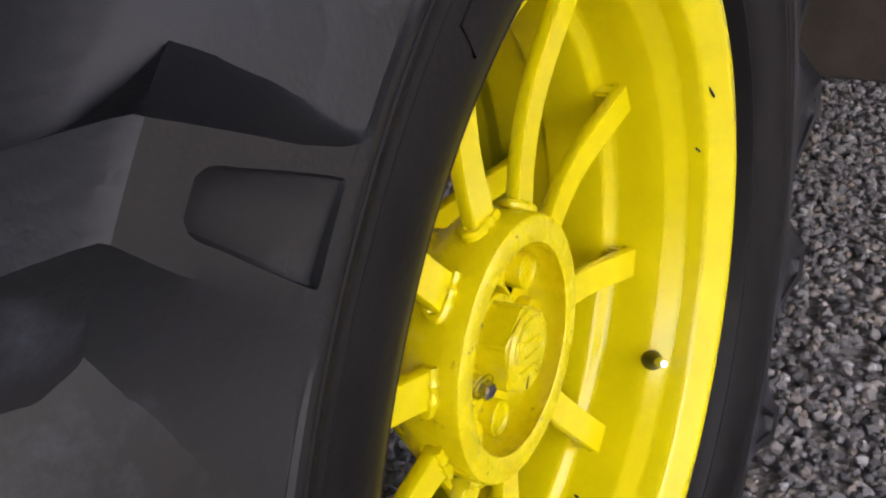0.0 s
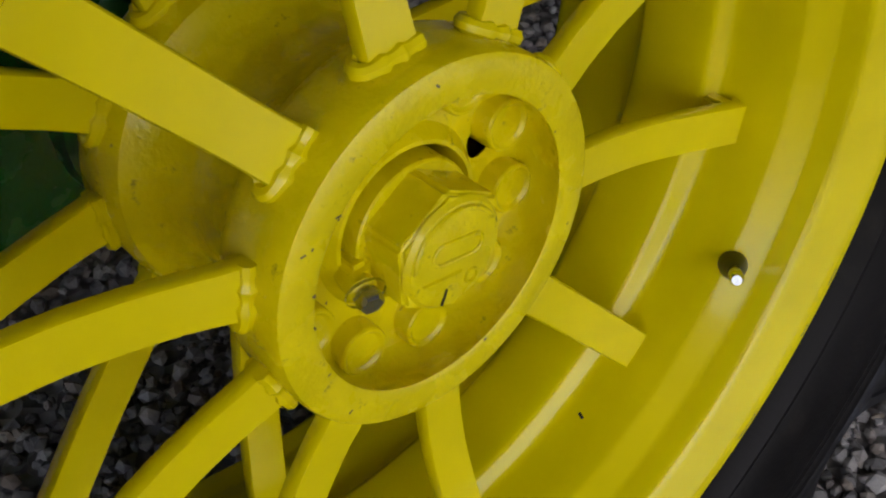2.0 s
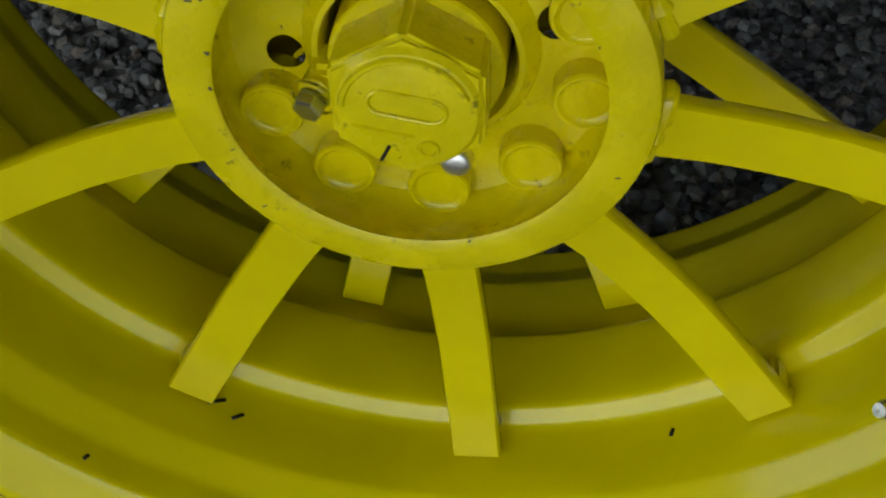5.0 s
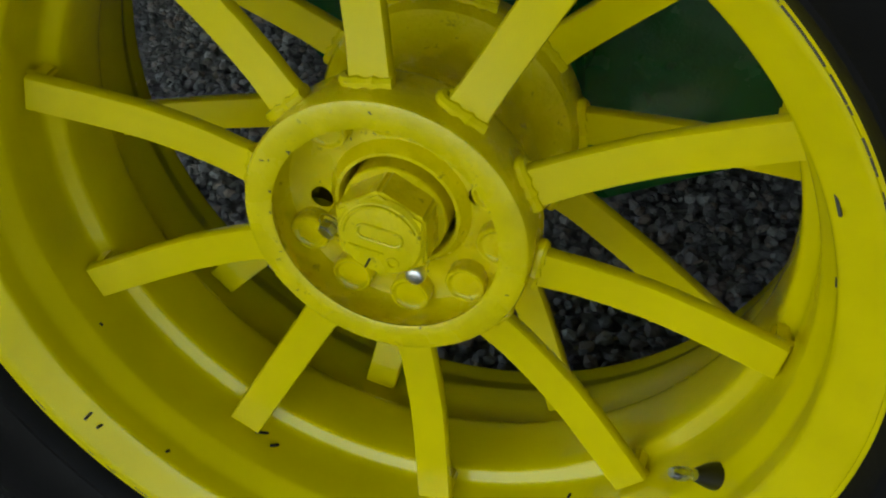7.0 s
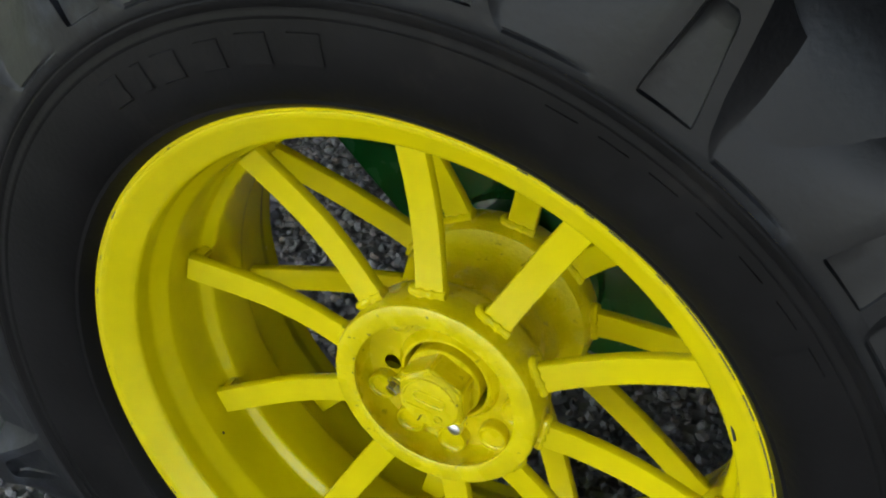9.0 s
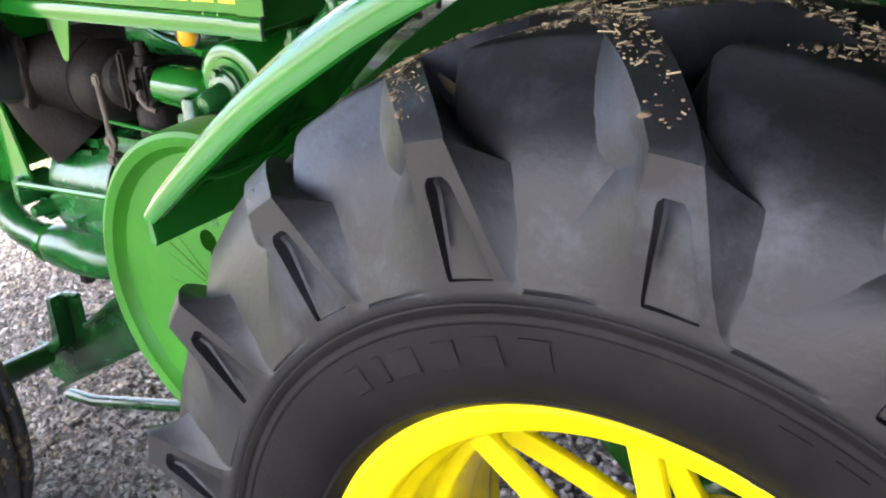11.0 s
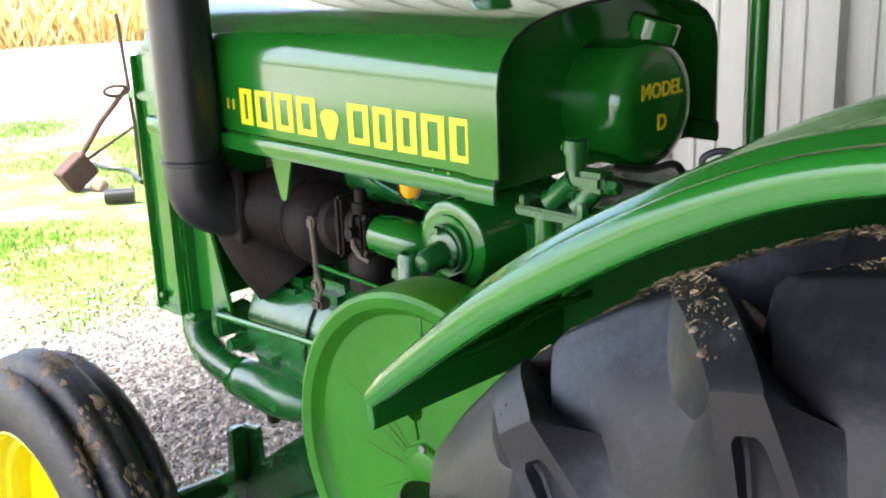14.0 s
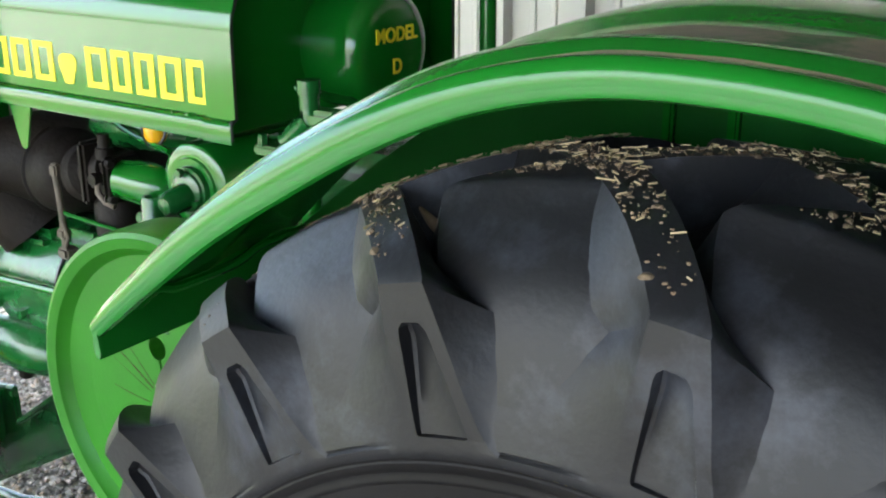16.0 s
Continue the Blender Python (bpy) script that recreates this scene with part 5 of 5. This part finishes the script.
rng = np.random.default_rng(8)
for degrees_round in (139, 146, 149, 158, 181, 212):
    a0, bend = radians(degrees_round), rng.uniform(-0.22, 0.22)
    r1 = rng.uniform(0.12, 0.23)
    pts = [(r * math.cos(a0 + bend * (r - 0.05) / 0.2), 0.0158 + 0.0040 * min(1.0, (r - 0.048) / 0.152) - 0.0010 * max(0.0, r - 0.2) / 0.05, r * math.sin(a0 + bend * (r - 0.05) / 0.2)) for r in np.linspace(0.048, r1, 9)]
    w = rng.uniform(0.0004, 0.0009)
    solid("rust_streak", moved(tube(pts, w, 6, True, [w * (1 - 0.08 * k) for k in range(9)]), Matrix.Translation(FW)), RUST, flywheel, "thin brown rust streak")

# ---- radiator trim ----
solid("top_bar", block(-1.975, -1.82, 0.452, 0.470, 1.270, 1.290, 0.004), GREEN, radiator)
solid("bottom_rail", block(-1.97, -1.805, 0.455, 0.50, 0.793, 0.812, 0.004), GREEN, radiator)
solid("side_flange", block(-1.855, -1.845, 0.448, 0.49, 0.80, 1.22, 0.003), GREEN, radiator)
solid("side_flange", block(-1.948, -1.938, 0.448, 0.49, 0.80, 1.365, 0.003), GREEN, radiator)
solid("bolt", hexbolt((-1.925, 0.458, 0.835), (0, -1, 0), 0.009, 0.01), GREEN_CAST, radiator)
solid("flange_bolt", hexbolt((-1.613, 0.468, 1.135), (0, -1, 0), 0.013, 0.014), STEEL, stack)
solid("flange_bolt", hexbolt((-1.608, 0.470, 1.050), (0, -1, 0), 0.013, 0.014), STEEL, stack)

# ---- front frame and axle ----
BODY_FIT = list(FIT)
FIT[0], FIT[1] = 1.0, (0.0, 0.0, 0.0)
frame_ob = solid("front_frame", slab([(-2.02, 0.20), (-1.965, 0.188), (-1.765, 0.303), (-1.59, 0.402), (-1.20, 0.60), (-1.20, 0.72), (-1.45, 0.63), (-1.63, 0.512), (-1.775, 0.408), (-1.822, 0.395), (-1.826, 0.476), (-1.893, 0.466), (-1.903, 0.345), (-1.985, 0.288), (-2.05, 0.29)], 0.588, 0.604, 0.004), GREEN_CAST, tractor, "dark green cast front frame")
solid("top_flange", slab([(-1.785, 0.402), (-1.63, 0.512), (-1.45, 0.630), (-1.45, 0.642), (-1.63, 0.524), (-1.790, 0.412)], 0.560, 0.635, 0.003), GREEN_CAST, frame_ob)
solid("tab_flange", slab([(-1.897, 0.468), (-1.870, 0.472), (-1.872, 0.338), (-1.945, 0.285), (-1.99, 0.287), (-1.99, 0.296), (-1.907, 0.350)], 0.548, 0.587, 0.004), GREEN_CAST, frame_ob)
solid("low_flange", slab([(-1.955, 0.186), (-1.59, 0.392), (-1.30, 0.540), (-1.30, 0.552), (-1.59, 0.404), (-1.955, 0.198)], 0.555, 0.587, 0.003), GREEN_CAST, frame_ob)
for ya, yb in ((0.25, 0.57), (1.18, 0.86)):
    solid("front_axle", turned((-1.96, ya, 0.30), (-1.96, yb, 0.29), [(0, 0.0), (0, 0.026), (0.2, 0.030), (0.31, 0.028), (0.32, 0.0)], 20), GREEN_CAST, tractor, "green steel front axle stub")
solid("radius_rod", tube([(-1.97, 0.60, 0.150), (-1.86, 0.60, 0.160), (-1.10, 0.62, 0.34)], 0.016, 12), GREEN_CAST, tractor, "dark green steel radius rod")
FIT[0], FIT[1] = BODY_FIT
bpy.context.view_layer.update()
front_far = copy_part(front_wheel, tractor, Matrix.Translation(Vector((FC.x, 2 * MID - FC.y, 0)) - Vector((FC.x, FC.y, 0))) @ front_wheel.matrix_local)

# ---- mud and straw on the tyre ----
FIT[0], FIT[1] = 1.0, (0.0, 0.0, 0.0)


def lug_top(l, u, v):
    """A place on top of lug l: u from shoulder to nose, v across from -1 to 1."""
    y = -0.1145 + 0.285 * u
    r, c, hw = bar_line(y)
    t = radians(LUG_0 + 20 * l + c + hw * v)
    return Vector((r * math.cos(t), y, ZC + r * math.sin(t))), Vector((math.cos(t), -0.35 * (1 - u), math.sin(t))).normalized()


def scatter_mud(seed):
    rng = np.random.default_rng(seed)
    mudV, mudF, strV, strF = [], [], [], []
    for _ in range(2600):
        l = rng.integers(-3, 3)
        u = rng.beta(2.0, 1.3) * 0.97
        if LUG_0 + 20 * l + 26 * u > 126 or rng.random() < 0.35 * noise.noise((l * 3.1, u * 6, 0.5)) + 0.2:
            continue
        p, n = lug_top(l, u, rng.uniform(-0.92, 0.92))
        q = n.to_track_quat("Z", "Y").to_matrix()
        s = rng.uniform(0.0008, 0.0030) * (2.6 if rng.random() < 0.10 else 1)
        k = 9
        ring = [s * rng.uniform(0.6, 1.2) for _ in range(k)]
        ph = rng.uniform(0, 6)
        pts = [Vector((ring[i] * math.cos(ph + 6.283 * i / k), ring[i] * 0.6 * math.sin(ph + 6.283 * i / k), -0.0015)) for i in range(k)]
        pts += [v * 0.6 + Vector((0, 0, 0.0012 + s * 0.16 * rng.uniform(0.6, 1.2))) for v in pts]
        o = len(mudV)
        mudV += [tuple(p + q @ v) for v in pts]
        mudF += [(o + i, o + (i + 1) % k, o + k + (i + 1) % k, o + k + i) for i in range(k)] + [tuple(o + k + i for i in range(k))]
    for _ in range(420):
        l = rng.integers(-3, 3)
        u = rng.beta(2.4, 1.6) * 0.97
        if LUG_0 + 20 * l + 26 * u > 124:
            continue
        p, n = lug_top(l, u, rng.uniform(-0.95, 0.95))
        q = n.to_track_quat("Z", "Y").to_matrix()
        a, h, w = rng.uniform(0, 6.28), rng.uniform(0.0015, 0.0055) * (1.8 if rng.random() < 0.08 else 1), rng.uniform(0.0003, 0.0009)
        d, e = Vector((math.cos(a), math.sin(a), rng.uniform(-0.12, 0.2))), Vector((-math.sin(a), math.cos(a), 0))
        lift = Vector((0, 0, rng.uniform(0.001, 0.003)))
        o = len(strV)
        for sgn in (-1, 1):
            for ee, up in ((-1, 0.0), (1, 0.0), (0, 0.0012)):
                strV.append(tuple(p + q @ (d * (h * sgn) + e * (w * ee) + lift + Vector((0, 0, up)))))
        strF += [(o, o + 1, o + 4, o + 3), (o + 1, o + 2, o + 5, o + 4), (o + 2, o, o + 3, o + 5), (o, o + 2, o + 1), (o + 3, o + 4, o + 5)]
    return (mudV, mudF), (strV, strF)


def far_bar(geo):
    """The same scatter carried over to the bars of the far half."""
    V = [(x, 2 * AXIS_Y - y, z) for x, y, z in geo[0]]
    m = Matrix.Translation((0, 0, ZC)) @ turn_y(12.5) @ Matrix.Translation((0, 0, -ZC))
    return moved((V, geo[1]), m)


mud_geo, straw_geo = scatter_mud(11)
far_mud, far_straw = scatter_mud(12)
mud_geo, straw_geo = join(mud_geo, far_bar(far_mud)), join(straw_geo, far_bar(far_straw))
tagged(solid("dried_mud", mud_geo, MUD, smooth=60, at=(0, AXIS_Y, ZC + 0.7)), "crumbs of pale dried mud stuck on the tyre lugs", "mud", kind="stuff")
tagged(solid("straw", straw_geo, STRAW, smooth=0, at=(0, AXIS_Y, ZC + 0.7)), "short bits of straw stuck on the tyre lugs", "straw", kind="stuff")
leaf_pts = curve_points([(-0.218, -0.005, 1.318), (-0.200, -0.010, 1.308), (-0.186, -0.016, 1.303), (-0.172, -0.020, 1.307)], 5)
tagged(solid("dry_leaf", tube(leaf_pts, 0.003, 8, True, [0.0015 + 0.0035 * math.sin(math.pi * min(1, i / 11)) for i in range(len(leaf_pts))]), MUD, smooth=60), "curled brown dry leaf caught between tyre lugs", "leaf")

# ---- grass in front of the shed ----
GRASS = material("grass_blades", (0.13, 0.24, 0.025), 0.6, vary=0.3, scale=1.2, fine=30, bump=0.0, second=(0.30, 0.25, 0.12), amount=0.5, stain=1.6)
DRY = material("dry_brush", (0.50, 0.36, 0.13), 0.8, vary=0.35, scale=0.8, fine=20, bump=0.0, second=(0.30, 0.34, 0.09), amount=0.5, stain=0.7)


def blades(count, seed, place, lo, hi, wide):
    rng = np.random.default_rng(seed)
    V, F = [], []
    for _ in range(count):
        x, y = place(rng)
        h, a = rng.uniform(lo, hi), rng.uniform(0, 6.28)
        w = wide * rng.uniform(0.6, 1.3)
        lean = rng.uniform(0.1, 0.8) * h
        b = rng.uniform(0, 6.28)
        dx, dy = math.cos(a) * w, math.sin(a) * w
        o = len(V)
        V += [(x - dx, y - dy, -0.02), (x + dx, y + dy, -0.02), (x + lean * 0.35 * math.cos(b) + dx * 0.7, y + lean * 0.35 * math.sin(b) + dy * 0.7, h * 0.6), (x + lean * math.cos(b), y + lean * math.sin(b), h)]
        F += [(o, o + 1, o + 2), (o, o + 2, o + 3)]
    return V, F


def lawn_place(r):
    while True:
        x, y = r.uniform(-9.5, -3.9), r.uniform(-1.0, 5.5)
        if noise.noise((x * 0.9, y * 0.9, 0.3)) + r.uniform(-0.25, 0.25) > -0.02 and x < -4.1 + r.uniform(0, 0.2):
            return x, y


def brush_place(r):
    d, l = r.uniform(16.5, 25), r.uniform(-13, 15)
    return -0.85 * d + 0.52 * l, 0.52 * d + 0.85 * l


tagged(solid("grass", blades(60000, 21, lawn_place, 0.008, 0.026, 0.0045), GRASS, smooth=0, at=(-6, 2, 0)), "short patchy green and yellow grass", "grass", kind="stuff")
tagged(solid("brush", blades(60000, 22, brush_place, 0.15, 0.75, 0.013), DRY, smooth=0, at=(-24, 10, 0)), "tall dry orange-brown brush beyond the track", "brush", kind="stuff")

# ---- old implement left on the grass ----
imp = empty("old_implement", (-6.5, 2.75, 0.0), "rusty old farm implement with a square box on an arm", "implement")
solid("pole", tube([(-6.5, 2.90, -0.02), (-6.49, 2.90, 0.35), (-6.5, 2.865, 1.08)], 0.014, 10), RUST, imp)
solid("arm", tube([(-6.5, 2.88, 0.60), (-6.5, 2.66, 0.40), (-6.5, 2.47, 0.17)], 0.019, 10), RUST, imp)
solid("brace", tube([(-6.5, 2.92, 0.35), (-6.5, 2.52, 0.17)], 0.011, 8), RUST, imp)
solid("ring", tube([(-6.5 + 0.02 * math.cos(a), 2.80 + 0.075 * math.cos(a), 0.590 + 0.033 * math.sin(a)) for a in [i * math.pi / 10 for i in range(21)]], 0.013, 8), RUST, imp)
solid("box", moved(block(-0.07, 0.07, -0.105, 0.105, -0.085, 0.085, 0.008), Matrix.Translation((-6.48, 2.44, 0.115)) @ Matrix.Rotation(radians(34), 4, "X")), RUST, imp)
hose = tagged(solid("hose", tube(curve_points([(-7.1, 2.88, 0.012), (-6.9, 2.86, 0.014), (-6.7, 2.92, 0.012), (-6.45, 2.84, 0.012), (-6.28, 2.79, 0.012)], 5), 0.016, 10), BLACK), "black rubber hose lying on the grass", "hose")


def lump(seed, size):
    rng = np.random.default_rng(seed)
    bm = bmesh.new()
    bmesh.ops.create_icosphere(bm, subdivisions=2, radius=1)
    for v in bm.verts:
        k = 1 + 0.25 * noise.noise(v.co * 1.3 + Vector((seed, 0, 0)))
        v.co = Vector((v.co.x * size[0] * k, v.co.y * size[1] * k, v.co.z * size[2] * k))
    return taken(bm)


tagged(solid("stone", moved(lump(3, (0.06, 0.055, 0.045)), Matrix.Translation((-6.36, 2.53, 0.03))), MUD), "reddish fieldstone on the grass", "stone")
tagged(solid("can", moved(rod((-0.09, 0, 0), (0.09, 0, 0), 0.045, n=20), Matrix.Translation((-5.93, 2.44, 0.042)) @ Matrix.Rotation(radians(55), 4, "Z")), BLACK), "black plastic can lying on the grass", "can")
